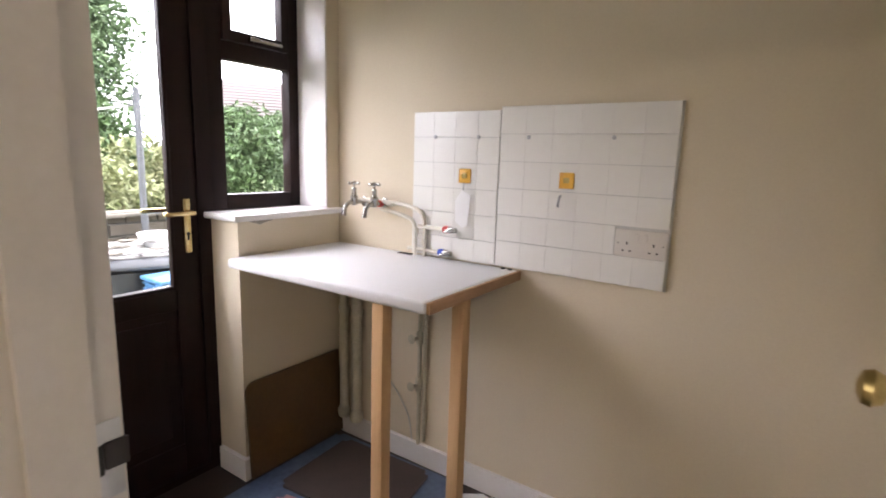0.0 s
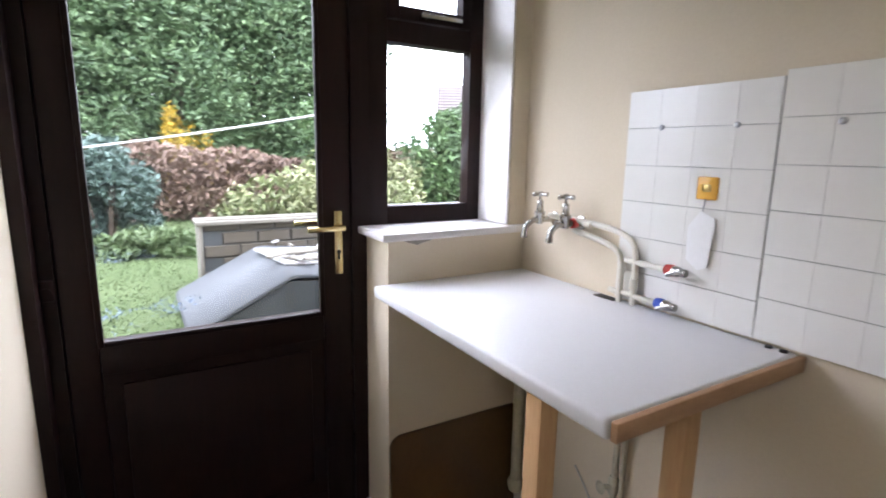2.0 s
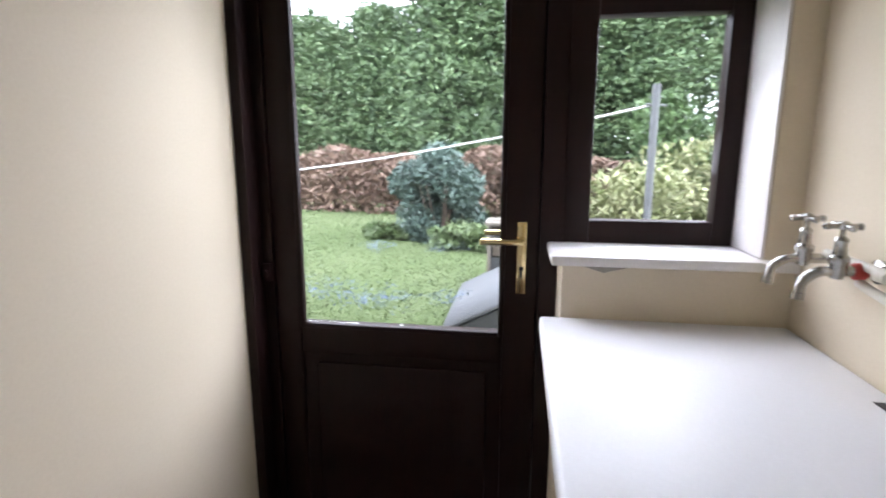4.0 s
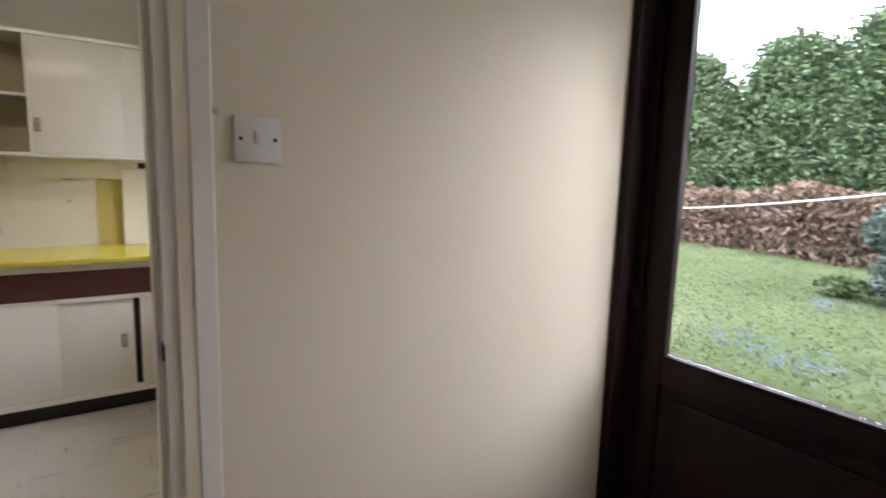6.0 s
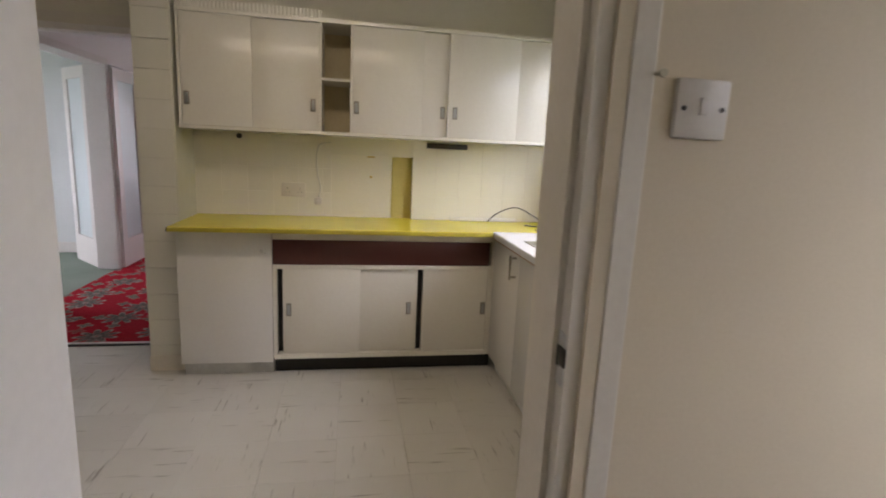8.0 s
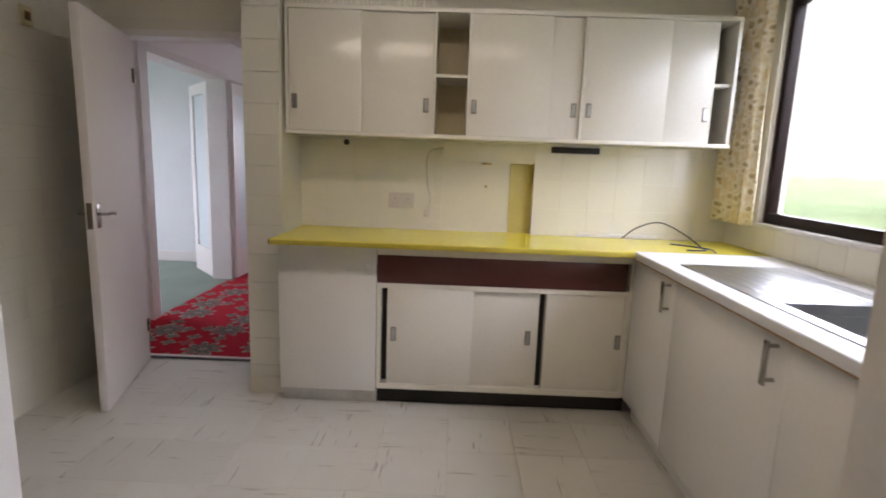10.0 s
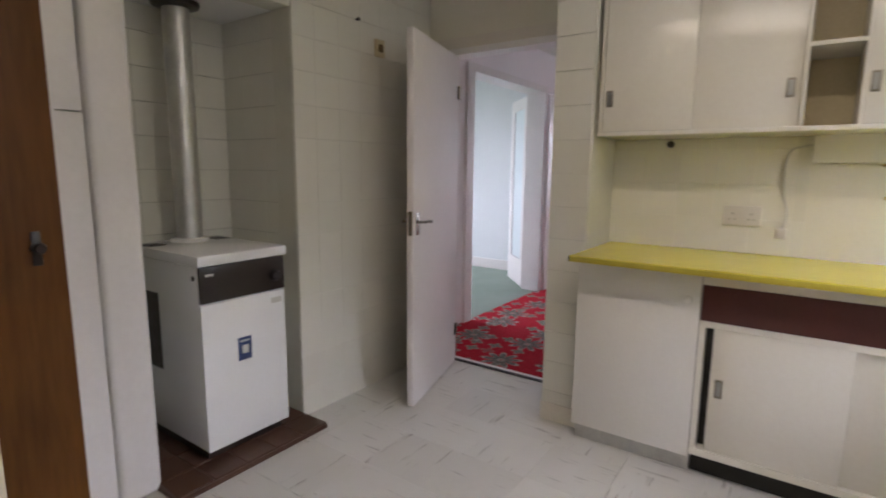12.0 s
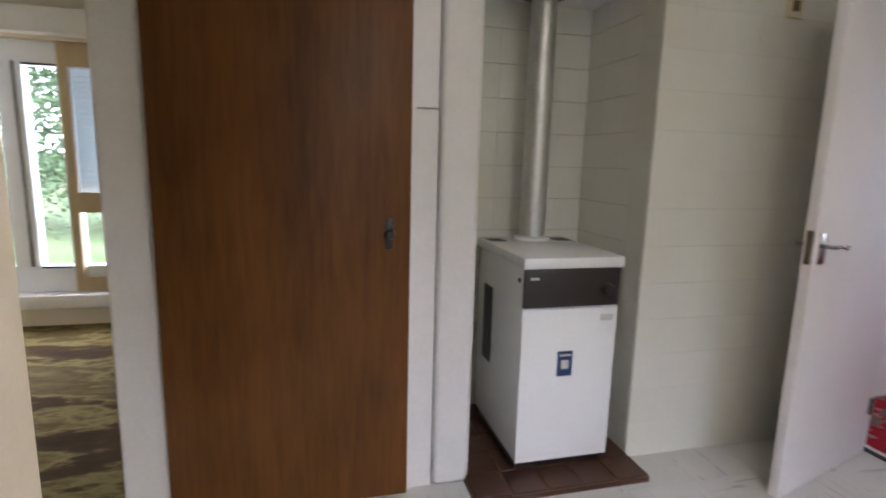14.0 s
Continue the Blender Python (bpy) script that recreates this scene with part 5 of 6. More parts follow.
# utility door, standing open
util_door = thing("door_4", (0.02, -0.87, 0.005), "white painted utility door, standing open", "door", kind="structure")
part("leaf", box(-0.03, 0.75, -0.037, 0.0, 0.006, 1.985, bevel=0.003, m=pose(0.0, -0.853, 0, 0, 0, -2.5)), "gloss_white", util_door)
part("knob", lathe([(0, 0.026), (0.004, 0.026), (0.007, 0.010), (0.03, 0.010), (0.036, 0.022), (0.05, 0.028), (0.062, 0.024), (0.068, 0.010)], (0.675, -0.882, 1.03), (0, 1, 0), 24), "brass", util_door, "old brass knob")

# ---- hall and far rooms ----
arch_h = structure("door_frame_far", boxes((-3.53, -3.43, -2.97, -2.775, 0, 2.04), (-4.89, -4.83, -2.97, -2.775, 0, 2.04), (-4.83, -3.53, -2.97, -2.775, 1.98, 2.04)), "gloss_white", "white painted frame of the wide opening", "door frame")


def glazed_door(m, label):
    d = thing("door_5", m.translation, label, "door", group="glazed doors", kind="structure")
    w, h = 0.60, 1.96
    part("frame", boxes_m(m, (0, 0.10, -0.02, 0.02, 0, h), (w - 0.10, w, -0.02, 0.02, 0, h), (0.10, w - 0.10, -0.02, 0.02, 0, 0.28), (0.10, w - 0.10, -0.02, 0.02, h - 0.11, h)), "gloss_white", d)
    part("pane", boxes_m(m, (0.10, w - 0.10, -0.004, 0.004, 0.28, h - 0.11)), "frosted", d)
    return d


def boxes_m(m, *rows):
    bm = boxes(*rows)
    bmesh.ops.transform(bm, matrix=m, verts=bm.verts)
    return bm


glazed_door(pose(-4.89, -2.76, 0.008, 0, 0, 180), "white door with a tall frosted pane, closed")
glazed_door(pose(-4.87, -2.96, 0.008, 0, 0, 222), "white door with a tall frosted pane, standing open")
base_far = structure("baseboard_far", boxes((-5.65, -5.63, -5.6, -2.95, 0.003, 0.12), (-6.58, -5.53, -2.80, -2.785, 0.004, 0.12)), "gloss_white", "white skirting board", "skirting")

# rear room glazing
# thin ochre strip at the right end of the kitchen wall recess
part_panel = solid("recess_strip", box(WEST, WEST + 0.006, -0.215, -0.088, KT, 1.272), "recess_yellow", "ochre yellow strip in the wall recess", "wall panel")
window_3 = thing("window_3", (1.5, -5.0, 0.17), "white framed low window of the rear room", "window", kind="structure")
bmx = bm_new()
for r in ((0.80, 0.87, -5.06, -4.98, 0.17, 1.96), (2.63, 2.70, -5.06, -4.98, 0.17, 1.96), (0.87, 2.63, -5.06, -4.98, 0.17, 0.42), (0.87, 2.63, -5.06, -4.98, 1.80, 1.96), (1.27, 1.345, -5.06, -4.98, 0.42, 1.80), (1.545, 1.70, -5.06, -4.97, 0.42, 1.80)):
    add_box(bmx, *r, bevel=0.006)
part("window_frame", bmx, "pvc", window_3)
part("seal", boxes((1.345, 1.545, -4.985, -4.976, 1.80, 1.815), (1.345, 1.545, -4.985, -4.976, 0.405, 0.42), (1.585, 1.60, -4.975, -4.967, 0.42, 1.82)), "dark_panel", window_3, "dark rubber window seal")
for x0, x1, z0, z1, mt in ((0.865, 1.275, 0.94, 1.805, "frosted"), (0.865, 1.275, 0.415, 0.82, "glass"), (1.34, 1.55, 0.415, 1.805, "glass"), (1.695, 2.635, 0.415, 1.805, "glass")):
    p = part("pane", box(x0, x1, -5.023, -5.018, z0, z1), mt, window_3)
    p.visible_shadow = False
for k in range(22):
    part("blind_slat", box(0.88, 1.255, -5.012, -4.998, 0.985 + 0.036 * k, 0.999 + 0.036 * k), "frosted", window_3)
part("screen_frame", boxes((1.265, 1.318, -4.975, -4.93, 0.24, 1.97), (0.80, 1.265, -4.975, -4.935, 0.81, 0.95), (0.80, 1.265, -4.975, -4.935, 0.24, 0.345), (0.80, 1.265, -4.975, -4.935, 1.80, 1.97)), "tan_wood", window_3)
part("window_sill", box(0.78, 2.70, -4.98, -4.84, 0.14, 0.235, bevel=0.006), "gloss_white", window_3)
pelmet = solid("pelmet", box(0.7, 2.70, -4.90, -4.80, 1.98, 2.14, bevel=0.006), "gloss_cream", "cream painted pelmet above the low window", "pelmet")

# ceiling tube light, small fittings
tube_l = thing("ceiling_light", (-1.15, -0.68, 2.34), "white ceiling batten with a fluorescent tube", "lamp")
part("batten", box(-1.175, -1.125, -1.31, -0.05, 2.29, CEIL, bevel=0.004), "enamel", tube_l)
part("tube", rod((-1.15, -1.29, 2.268), (-1.15, -0.07, 2.268), 0.013), "tube_glow", tube_l)
plq = thing("wall_plaque", (-2.19, SOUTH, 1.87), "small brown plaque on the tiled wall", "plaque")
part("plate", box(-2.225, -2.155, SOUTH - 0.003, SOUTH + 0.014, 1.825, 1.915, bevel=0.005), "cabinet_in", plq)
part("inset", box(-2.208, -2.172, SOUTH + 0.013, SOUTH + 0.016, 1.85, 1.89, bevel=0.002), "brown_board", plq)
solid("wall_hook", lathe([(0, 0.006), (0.016, 0.006), (0.02, 0.011), (0.024, 0.006)], (-2.02, SOUTH, 1.98), (0, 1, 0), 12), "dark_panel", "small dark hook on the tiled wall", "hook")
solid("wall_plug", lathe([(0, 0.012), (0.002, 0.012)], (-2.063, SOUTH, 1.743), (0, 1, 0), 14), "tile_yellow", "small yellowed filler spot on the tiles", "filler spot")
pier_base = structure("baseboard_pier", boxes((-2.315, -2.307, -1.60, -1.412, 0, 0.09)), "gloss_cream", "short cream skirting at the pier", "skirting")
thr_w = structure("trim_threshold", boxes((WEST - 0.10, WEST - 0.076, -2.42, -1.62, -0.004, 0.009)), "gloss_white", "pale threshold strip at the carpet's edge", "threshold")

# ---- garden ----


def ground_z(x, y):
    s = min(1, max(0, (y - 1.9) / 0.6))
    s = s * s * (3 - 2 * s)
    return -0.15 + 0.55 * s + 0.03 * noise.noise(Vector((x * 0.5, y * 0.5, 0))) * s


bmx = bm_new()
xs = [-3000, -600, -120, -40] + [-20 + i for i in range(41)] + [40, 120, 600, 3000]
ys = [1.28, 1.6, 1.9] + [2.0 + 0.1 * i for i in range(8)] + [3 + 0.5 * i for i in range(30)] + [20, 40, 120, 600, 3000]
grid = [[bmx.verts.new((x, y, ground_z(x, y))) for y in ys] for x in xs]
for a, b in zip(grid, grid[1:]):
    for k in range(len(ys) - 1):
        bmx.faces.new((a[k], b[k], b[k + 1], a[k + 1]))
ysb = [-3000, -600, -120, -40, -20, -12, -8, -6.5, -5.9, 1.28]
xsb = [-3000, -600, -120, -40, -12, -6.8, 2.85, 12, 40, 120, 600, 3000]
gb2 = [[bmx.verts.new((x, y, -0.15)) for y in ysb] for x in xsb]
for i in range(len(xsb) - 1):
    for k in range(len(ysb) - 1):
        if not (xsb[i] >= -6.81 and xsb[i + 1] <= 2.86 and ysb[k] >= -5.91):
            bmx.faces.new((gb2[i][k], gb2[i + 1][k], gb2[i + 1][k + 1], gb2[i][k + 1]))
ground = structure("ground", bmx, "lawn", "mown green lawn", "lawn")


def leaf_mesh(name, pts, size, material, flat=0.0, rng=random):
    """Small bent leaves at the points: a real surface each, in one mesh."""
    n = len(pts)
    r = np.random.RandomState(len(name) * 7 + n)
    p = np.array(pts)
    d1 = r.normal(size=(n, 3))
    d1[:, 2] *= 1 - flat
    d1 /= np.linalg.norm(d1, axis=1)[:, None]
    d2 = np.cross(d1, r.normal(size=(n, 3)))
    d2 /= np.linalg.norm(d2, axis=1)[:, None]
    s = size * (0.6 + 0.8 * r.rand(n))[:, None]
    bend = np.cross(d1, d2) * s * 0.25
    v = np.stack([p - d1 * s, p + d2 * s * 0.45 + bend, p + d1 * s, p - d2 * s * 0.45 + bend], axis=1).reshape(-1, 3)
    me = bpy.data.meshes.new(name)
    idx = np.arange(n) * 4
    tri = np.concatenate([np.stack([idx, idx + 1, idx + 2], 1), np.stack([idx, idx + 2, idx + 3], 1)])
    me.from_pydata(v.tolist(), [], tri.tolist())
    me.materials.append(M[material])
    return me


def clump_points(n, centre, radii, seed, lumps=14, shell=0.55):
    """Points in an uneven, lumpy crown."""
    r = np.random.RandomState(seed)
    cs = r.normal(size=(lumps, 3))
    cs /= np.linalg.norm(cs, axis=1)[:, None]
    cs *= (0.45 + 0.45 * r.rand(lumps))[:, None]
    k = r.randint(lumps, size=n)
    q = r.normal(size=(n, 3))
    q /= np.linalg.norm(q, axis=1)[:, None]
    q *= (0.38 + 0.2 * r.rand(lumps))[k][:, None] * (shell + (1 - shell) * r.rand(n))[:, None]
    return (cs[k] + q) * np.array(radii) + np.array(centre)


def bush(name, at, radii, n, size, material, label, category, seed, stem="bark", stems=7):
    t = thing(name, (at[0], at[1], ground_z(at[0], at[1])), label, category)
    bm = bm_new()
    r = random.Random(seed)
    z0 = ground_z(at[0], at[1])
    for i in range(stems):
        a = r.uniform(0, 6.28)
        add_rod(bm, (at[0] + 0.05 * math.cos(a), at[1] + 0.05 * math.sin(a), z0 - 0.02), (at[0] + radii[0] * 0.6 * math.cos(a), at[1] + radii[1] * 0.6 * math.sin(a), z0 + radii[2] * 1.3), 0.018 if stem == "bark" else 0.003, 0.006 if stem == "bark" else 0.002, 6)
    part("stems", bm, stem, t)
    ob = new("crown", leaf_mesh("crown", clump_points(n, (at[0], at[1], z0 + radii[2] * 0.95), radii, seed), size, material))
    put_under(ob, t)
    return t


def conifer(x, y, h, w, n, seed, material="conifer"):
    z0 = ground_z(x, y)
    t = thing("conifer", (x, y, z0), "tall dense dark green conifer at the garden's end", "tree", group="garden conifers")
    bm = rod((x, y, z0 - 0.05), (x, y, z0 + h * 0.9), 0.16, 0.03, 9)
    r = np.random.RandomState(seed)
    rr = random.Random(seed)
    for i in range(16):
        a, zz = rr.uniform(0, 6.28), rr.uniform(0.12, 0.8)
        ln = w * (1 - zz * 0.6) * 0.8
        add_rod(bm, (x, y, z0 + h * zz), (x + ln * math.cos(a), y + ln * math.sin(a), z0 + h * zz + 0.25), 0.04, 0.01, 6)
    part("trunk", bm, "bark", t)
    k = 250
    zc = r.rand(k) ** 0.8
    ang = r.rand(k) * 2 * np.pi
    rad = w * (1.02 - zc ** 1.8 * 0.8) * (0.62 + 0.42 * r.rand(k))
    cs = np.stack([x + rad * np.cos(ang), y + rad * np.sin(ang), z0 + 0.35 + zc * (h - 0.35)], 1)
    idx = r.randint(k, size=n)
    q = r.normal(size=(n, 3)) * np.array([0.23, 0.23, 0.14]) * (0.75 + 0.35 * w)
    droop = np.abs(q[:, :1]) * 0.25
    pts = cs[idx] + q - np.concatenate([np.zeros((n, 2)), droop], 1)
    put_under(new("crown", leaf_mesh("crown", pts, 0.058, material, 0.35)), t)
    return t


seed = 3
for i, x in enumerate((-11.5, -9.6, -7.7, -5.8, -4.0, -2.3, -0.6, 1.0, 2.5, 3.75)):
    h = 3.62 + 0.22 * math.sin(i * 2.1) + (0.55 * (i - 4) if i > 4 else 0)
    conifer(x, 10.9 - 0.10 * x + 0.5 * math.sin(i * 1.7), h, 1.25, 36000, 11 + i)

for i, x in enumerate((-10.5, -8.0, -5.6, -3.2, -0.9, 1.4, 3.6)):
    conifer(x, 13.2 - 0.10 * x, 3.0 + (0.55 * (i - 2) if i > 2 else 0), 1.5, 17000, 51 + i)

# beech hedge with dry brown leaves
hedge = thing("beech_hedge", (-2, 8.0, 0.4), "clipped beech hedge with dry brown leaves", "hedge")
r8 = np.random.RandomState(5)
n8 = 30000
hx = -11 + 15.0 * r8.rand(n8)
hd = 0.45 * (r8.rand(n8) * 2 - 1)
hz = 0.35 + (0.98 + 0.07 * np.sin(hx * 2.3) + 0.05 * np.sin(hx * 5.1)) * r8.rand(n8) ** 0.8
hy = 7.45 - 0.22 * hx + hd * (1.0 + 0.2 * np.sin(hx * 3.7 + hz * 4))
put_under(new("leaves", leaf_mesh("leaves", np.stack([hx, hy, hz], 1), 0.055, "beech")), hedge)
bmx = bm_new()
rr = random.Random(8)
for i in range(90):
    x = rr.uniform(-11, 4)
    y = 7.45 - 0.22 * x + rr.uniform(-0.25, 0.25)
    add_rod(bmx, (x, y, 0.3), (x + rr.uniform(-0.2, 0.2), y + rr.uniform(-0.2, 0.2), rr.uniform(1.0, 1.3)), 0.02, 0.006, 5)
part("stems", bmx, "bark", hedge)

bush("round_bush", (-0.02, 5.15), (0.50, 0.48, 0.47), 9000, 0.035, "bluegreen", "rounded blue-green shrub on the lawn's edge", "shrub", 21)
bush("laurel_bush", (1.75, 5.2), (0.75, 0.6, 0.44), 3000, 0.044, "laurel", "loose yellow-green leafy shrub", "shrub", 22)
bush("laurel_bush", (2.75, 5.6), (0.75, 0.6, 0.50), 3200, 0.044, "laurel", "loose yellow-green leafy shrub", "shrub", 23)
bush("green_shrub", (2.5, 6.3), (0.65, 0.6, 0.78), 11000, 0.042, "conifer_light", "bushy light green shrub", "shrub", 24)
bush("green_shrub", (4.3, 6.3), (1.0, 0.8, 0.78), 10000, 0.05, "conifer_light", "bushy light green shrub", "shrub", 25)
bush("green_shrub", (5.9, 6.6), (1.1, 0.8, 0.80), 10000, 0.05, "conifer_light", "bushy light green shrub", "shrub", 26)
bush("forsythia", (0.80, 8.45), (0.30, 0.3, 0.76), 1500, 0.032, "forsythia", "forsythia in yellow blossom above the hedge", "shrub", 27)
bush("forsythia", (1.32, 8.4), (0.34, 0.3, 0.58), 1100, 0.032, "forsythia", "forsythia in yellow blossom above the hedge", "shrub", 28)
bush("border_plant", (0.35, 4.7), (0.40, 0.25, 0.12), 1300, 0.04, "border", "low leafy border plants", "plant", 29, "border")
bush("border_plant", (-0.55, 5.25), (0.35, 0.25, 0.09), 900, 0.035, "border", "low leafy border plants", "plant", 30, "border")
for i, (x, y, s) in enumerate(((-0.55, 4.5, 0.12), (0.12, 4.6, 0.13), (-0.20, 2.75, 0.22), (0.08, 2.65, 0.18), (-0.5, 2.95, 0.2), (0.42, 2.8, 0.14))):
    bush("bluebells", (x, y), (s * 1.5, s, 0.055), 150, 0.009, "bluebell", "patch of pale blue flowers in the grass", "flowers", 40 + i, "border", 4)

# rough grass over the part of the lawn that shows through the door
r9 = np.random.RandomState(17)
gx, gy = -5.5 + 7.6 * r9.rand(60000), 2.45 + 5.4 * r9.rand(60000)
gz = np.array([ground_z(a, b) for a, b in zip(gx, gy)]) + 0.006
grass = new("grass", leaf_mesh("grass", np.stack([gx, gy, gz], 1), 0.011, "grass"))
tagged(grass, "short rough grass blades of the mown lawn", "grass", kind="stuff")

# block wall
gwall = structure("wall_garden", boxes((0.60, 3.3, 3.36, 3.52, 0.3, 0.84)), "felt_side", "low garden wall of grey-brown blocks", "wall")
part("coping", box(0.57, 3.32, 3.30, 3.56, 0.84, 0.868, bevel=0.006), "coping", gwall, "pale stone coping")
part("end_pier", box(0.585, 0.61, 3.32, 3.54, 0.3, 0.84, bevel=0.004), "coping", gwall)
bl = tile_mesh("block", 0.222, 0.080, 0.03, "block", 0.006)
for i in range(11):
    for k in range(6):
        lay(bl, "block", gwall, pose(0.73 + i * 0.232 - (0.0 if k % 2 else -0.116), 3.345 + random.uniform(-0.004, 0.004), 0.345 + k * 0.09 + 0.04, 0, 0, random.uniform(-0.6, 0.6)))

# low felt-roofed store with scrap on it
store = thing("garden_store", (1.0, 2.75, 0.0), "low garden store with a grey felt pitched roof", "shed")
prof = [(0.48, -0.12), (0.48, 0.44), (0.92, 0.665), (1.74, 0.60), (1.74, -0.12)]
bmx = bm_new()
fa = [bmx.verts.new((x, 2.28, z)) for x, z in prof]
bmx.faces.new(fa)
ex = bmesh.ops.extrude_face_region(bmx, geom=list(bmx.faces))
bmesh.ops.translate(bmx, vec=(0, 0.86, 0), verts=[g for g in ex["geom"] if isinstance(g, bmesh.types.BMVert)])
part("body", bmx, "felt_side", store, "darker grey felt-covered side")
bmx = bm_new()
rows = [[bmx.verts.new((x, y, z)) for x, z in ((0.425, 0.425), (0.44, 0.45), (0.92, 0.692), (0.96, 0.694), (1.77, 0.625))] for y in (2.25, 3.18)]
for a, b in zip(range(4), range(1, 5)):
    bmx.faces.new((rows[0][a], rows[0][b], rows[1][b], rows[1][a]))
roof = part("roof", bmx, "felt", store, "grey roofing felt")
so = roof.modifiers.new("thick", "SOLIDIFY")
so.thickness, so.offset = 0.022, 0
scrap = random.Random(4)


def on_roof(x):
    return 0.706 - (x - 0.96) * 0.085


solid("plaster_sheet", box(-0.34, 0.34, -0.27, 0.27, 0, 0.014, bevel=0.003, m=pose(1.24, 2.78, on_roof(1.24), 0, 4.6, 8)), "rubble", "pale broken sheet lying on the store's roof", "sheet")
for i in range(24):
    ln, wd = scrap.uniform(0.08, 0.42), scrap.uniform(0.012, 0.06)
    x = scrap.uniform(0.98, 1.55)
    solid("scrap_board", box(-ln / 2, ln / 2, -wd / 2, wd / 2, 0, 0.012, bevel=0.003, m=pose(x, scrap.uniform(2.50, 3.05), on_roof(x) + 0.016 + 0.011 * (i % 4), scrap.uniform(-4, 4), scrap.uniform(0, 8), scrap.uniform(0, 180))), "rubble" if i % 3 else "coping", "pale scrap board lying on the store's roof", "board", group="scrap boards")
bin_b = thing("blue_bin", (1.26, 2.12, -0.03), "sky blue ribbed plastic bin standing by the store", "bin")
part("body", box(1.12, 1.42, 2.02, 2.23, -0.03, 0.62, bevel=0.012), "blue_box", bin_b)
for k in range(5):
    part("rib", box(1.112, 1.428, 2.012, 2.238, 0.46 + 0.034 * k, 0.474 + 0.034 * k, bevel=0.004), "blue_box", bin_b)
part("lid", box(1.105, 1.435, 2.005, 2.245, 0.62, 0.645, bevel=0.008), "blue_box", bin_b)
solid("white_tub", lathe([(0, 0.10), (0.10, 0.115), (0.105, 0.12), (0.11, 0.11)], (1.56, 2.95, on_roof(1.56)), (0, 0, 1), 20), "pvc", "white plastic tub on the store's roof", "tub")

# washing line
wl = thing("washing_line_post", (1.62, 3.22, 0.3), "grey metal washing line post", "post")
part("pole", rod((1.62, 3.22, 0.3), (1.62, 3.22, 1.76), 0.024, seg=14), "post_metal", wl)
part("hook_bar", rod((1.56, 3.22, 1.64), (1.69, 3.22, 1.63), 0.007, seg=8), "post_metal", wl)
part("hook_bar", rod((1.58, 3.22, 1.68), (1.66, 3.22, 1.68), 0.006, seg=8), "post_metal", wl)
line_pts = [(1.62 + (-6.5 - 1.62) * u, 3.22 + (6.0 - 3.22) * u, 1.64 + (1.10 - 1.64) * u - 1.2 * u * (1 - u)) for u in (i / 24 for i in range(25))]
washing_line = solid("washing_line", tube(line_pts, 0.007, 6), "rope", "white washing line strung across the garden", "washing line")
lp = solid("far_line_post", rod((-6.5, 6.0, 0.3), (-6.5, 6.0, 1.3), 0.03, seg=10), "post_metal", "grey metal washing line post", "post")

# neighbour's house beyond the hedge
house = thing("house", (17, 24, 0), "neighbouring house with a red-brown tiled roof", "house")
part("wall", box(15.6, 29, 22, 30, -0.2, 3.0), "render_wall", house)
bmx = bm_new()
v = [bmx.verts.new(c) for c in ((15.2, 21.6, 2.6), (29.4, 21.6, 2.6), (29.4, 30.4, 2.6), (15.2, 30.4, 2.6), (15.2, 26, 5.15), (29.4, 26, 5.15))]
for f in ((0, 1, 5, 4), (2, 3, 4, 5), (0, 4, 3), (1, 2, 5), (0, 3, 2, 1)):
    bmx.faces.new([v[i] for i in f])
roof_h = part("roof", bmx, "roof_tile", house)
for k in range(14):
    zz = 2.62 + k * 0.172
    yy = 21.56 + (zz - 2.6) / 2.5 * 4.4
    part("tile_course", box(15.2, 29.4, yy, yy + 0.06, zz, zz + 0.05), "roof_tile", roof_h)
part("chimney", box(20.4, 21.2, 25.6, 26.4, 4.6, 6.0), "roof_tile", house)
part("window", boxes((17, 18.6, 21.96, 22.02, 0.9, 2.2)), "dark_panel", house)
house.location, house.rotation_euler = (15.86, 23.36, 0), (0, 0, radians(-30.6))

for i, (x, y, h) in enumerate(((3.2, -11.5, 4.6), (5.2, -12.5, 5.2), (7.0, -12.0, 4.8))):
    conifer(x, y, h, 1.4, 12000, 71 + i)

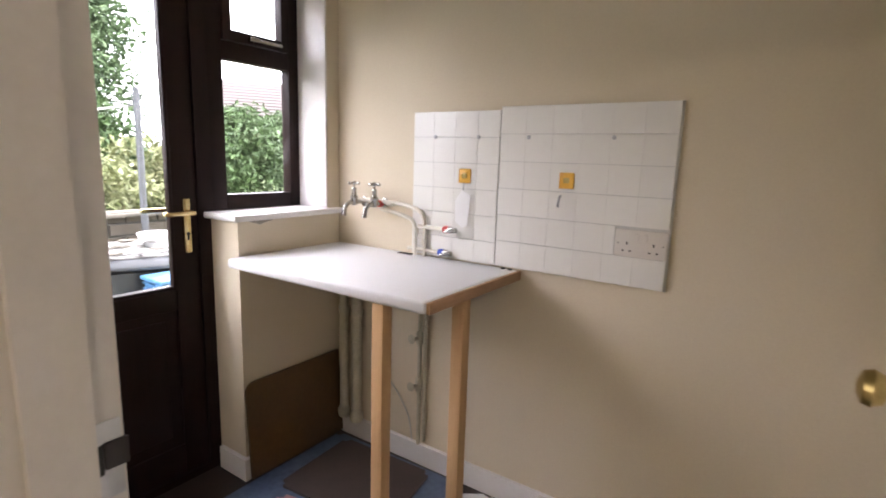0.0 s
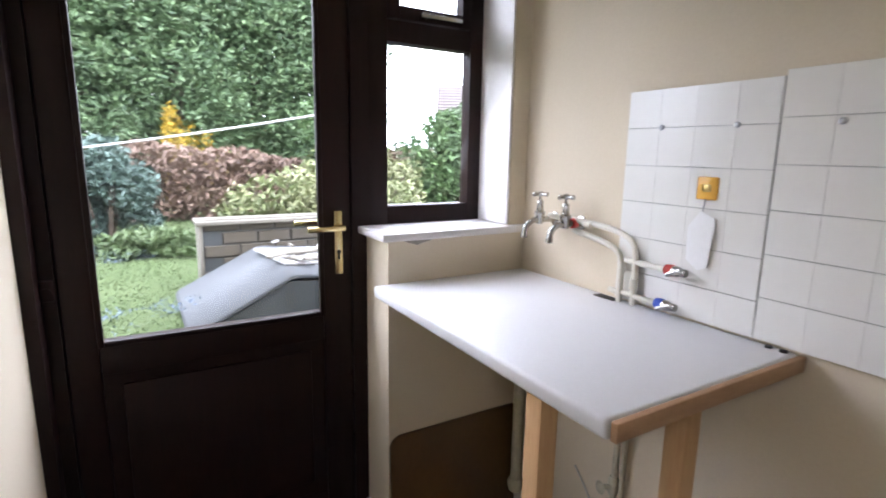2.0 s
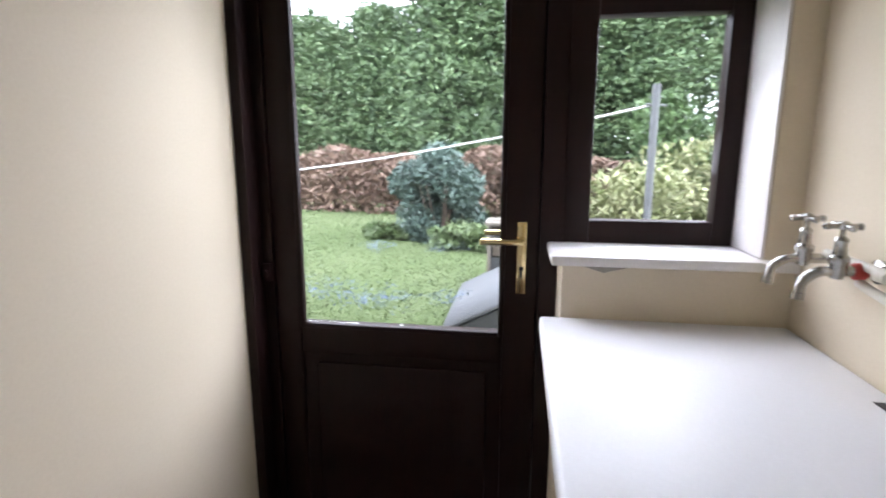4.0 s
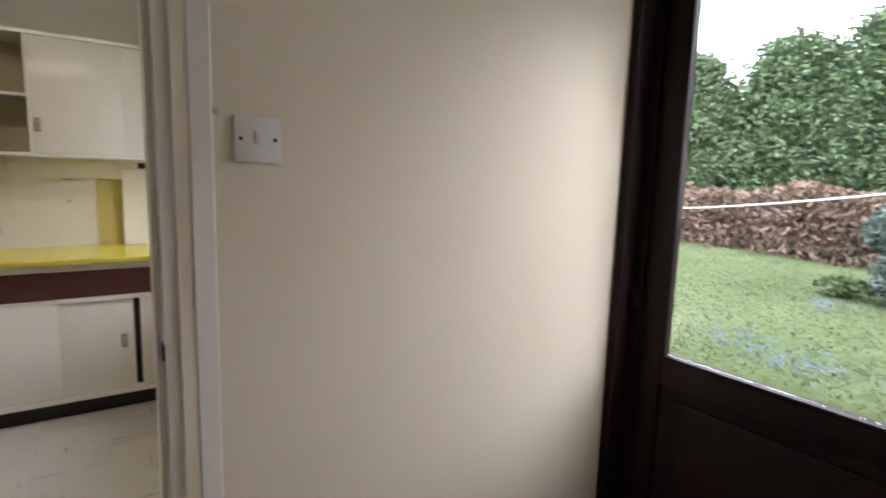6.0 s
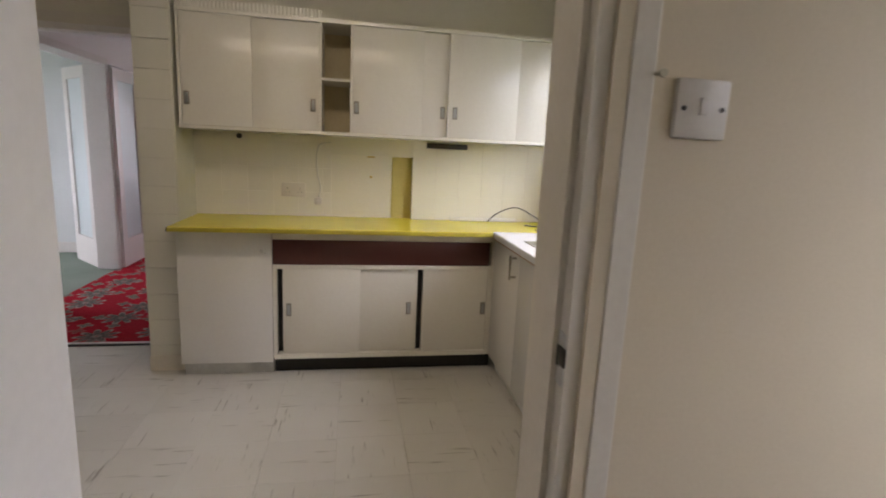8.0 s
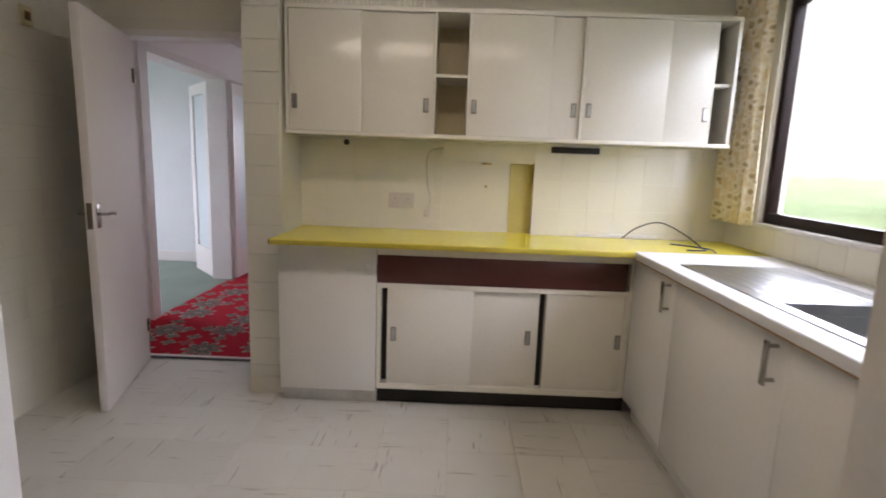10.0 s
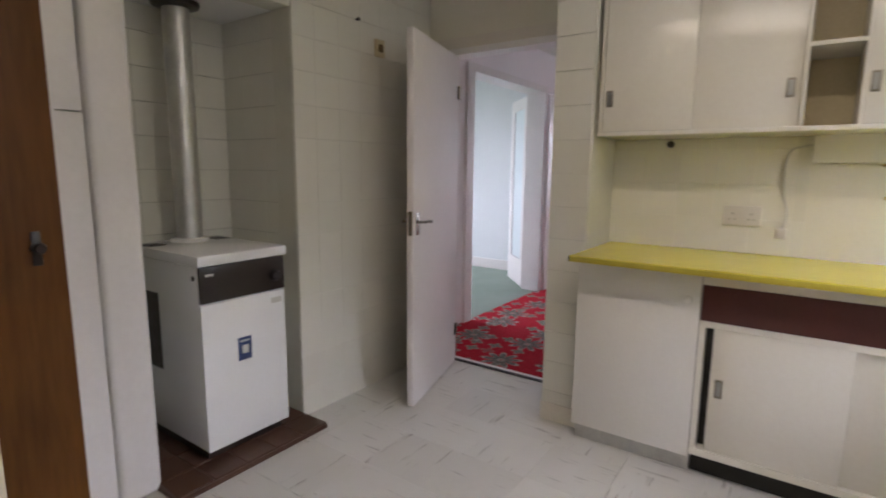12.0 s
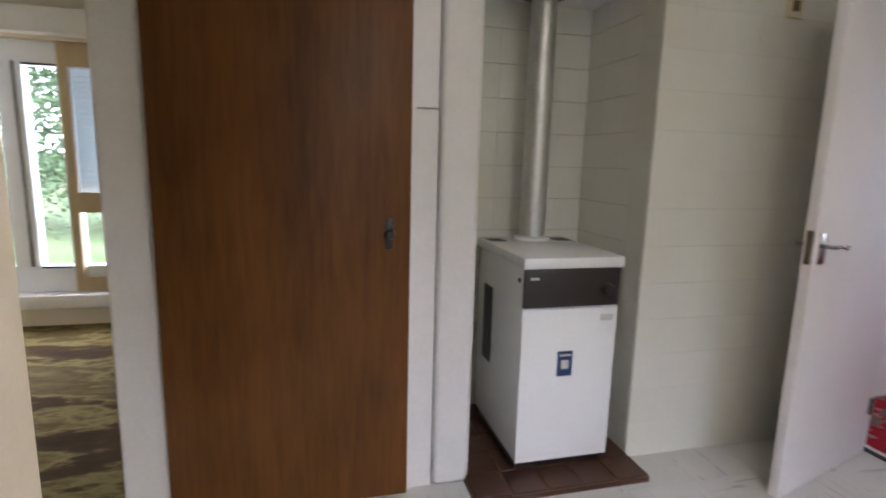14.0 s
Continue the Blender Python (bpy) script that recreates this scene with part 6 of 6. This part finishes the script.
# ---- tiles and floor pieces ----
floor_k = structure("floor_kitchen", boxes((WEST - 0.05, -0.0, -3.11, NORTH, -0.0079, -0.005), (0.0, TAP, -2.56, -1.08, -0.0079, -0.005)), "grout", "marbled grey vinyl tile floor", "floor")
bmx = box(-0.1518, 0.1518, -0.1518, 0.1518, -0.005, 0.0)
fme = bpy.data.meshes.new("vinyl_tile")
bmesh.ops.recalc_face_normals(bmx, faces=bmx.faces)
bmx.to_mesh(fme)
bmx.free()
fme.materials.append(M["vinyl"])
S = 0.3048
for i in range(9):
    for k in range(12):
        lay(fme, "floor_tile", floor_k, pose(WEST + 0.10 + i * S, 0.85 - k * S, 0, 0, 0, 90 * ((i + k) % 2)))
for i in range(9, 14):
    for k in range(6, 12):
        lay(fme, "floor_tile", floor_k, pose(WEST + 0.10 + i * S, 0.85 - k * S, 0, 0, 0, 90 * ((i + k) % 2)))

T6 = 0.1524
fill_tiles(wall_kitchen_south, (-2.655, -1.612), 0.0, CEIL, SOUTH, "+y", T6, T6, "tile", gap=0.0005, vgap=0.0002, bev=0.0005)
fill_tiles(wall_alcove, (-1.624, -0.888), 0.0, 1.945, -3.103, "+y", T6, T6, "tile", vgap=0.0005, bev=0.0007)
fill_tiles(wall_alcove, (-3.10, SOUTH - 0.001), 0.0, 1.945, -1.614, "+x", T6, T6, "tile", vgap=0.0005, bev=0.0007)
fill_tiles(wall_alcove, (-3.10, SOUTH - 0.13), 0.0, 1.945, -0.897, "-x", T6, T6, "tile", vgap=0.0005, bev=0.0007)
fill_tiles(pier, (-1.598, -1.414), 0.0, CEIL, -2.315, "+x", T6 + 0.032, T6, "tile")

for i in range(5):
    for k in range(5):
        x0, y0 = -1.605 + i * 0.144, -3.11 + k * 0.145
        part("hearth_tile", box(x0 + 0.0015, x0 + 0.1425, y0 + 0.0015, y0 + 0.1435, 0.02, 0.03, bevel=0.003, seg=1), "quarry", hearth)

fill_tiles(wall_kitchen_west, (-1.41, -0.60), KT, 1.383, WEST + 0.003, "+x", T6, T6, "tile_yellow", gap=0.0008, vgap=0.0006)
fill_tiles(boxing, (-0.088, NORTH), KT, 1.383, -2.602, "+x", T6, T6, "tile_yellow", gap=0.0008, vgap=0.0006)
fill_tiles(wall_kitchen_north, (WEST + 0.06, -0.20), KT, 1.003, NORTH - 0.003, "-y", T6, T6, "tile_yellow", gap=0.0008, vgap=0.0006)
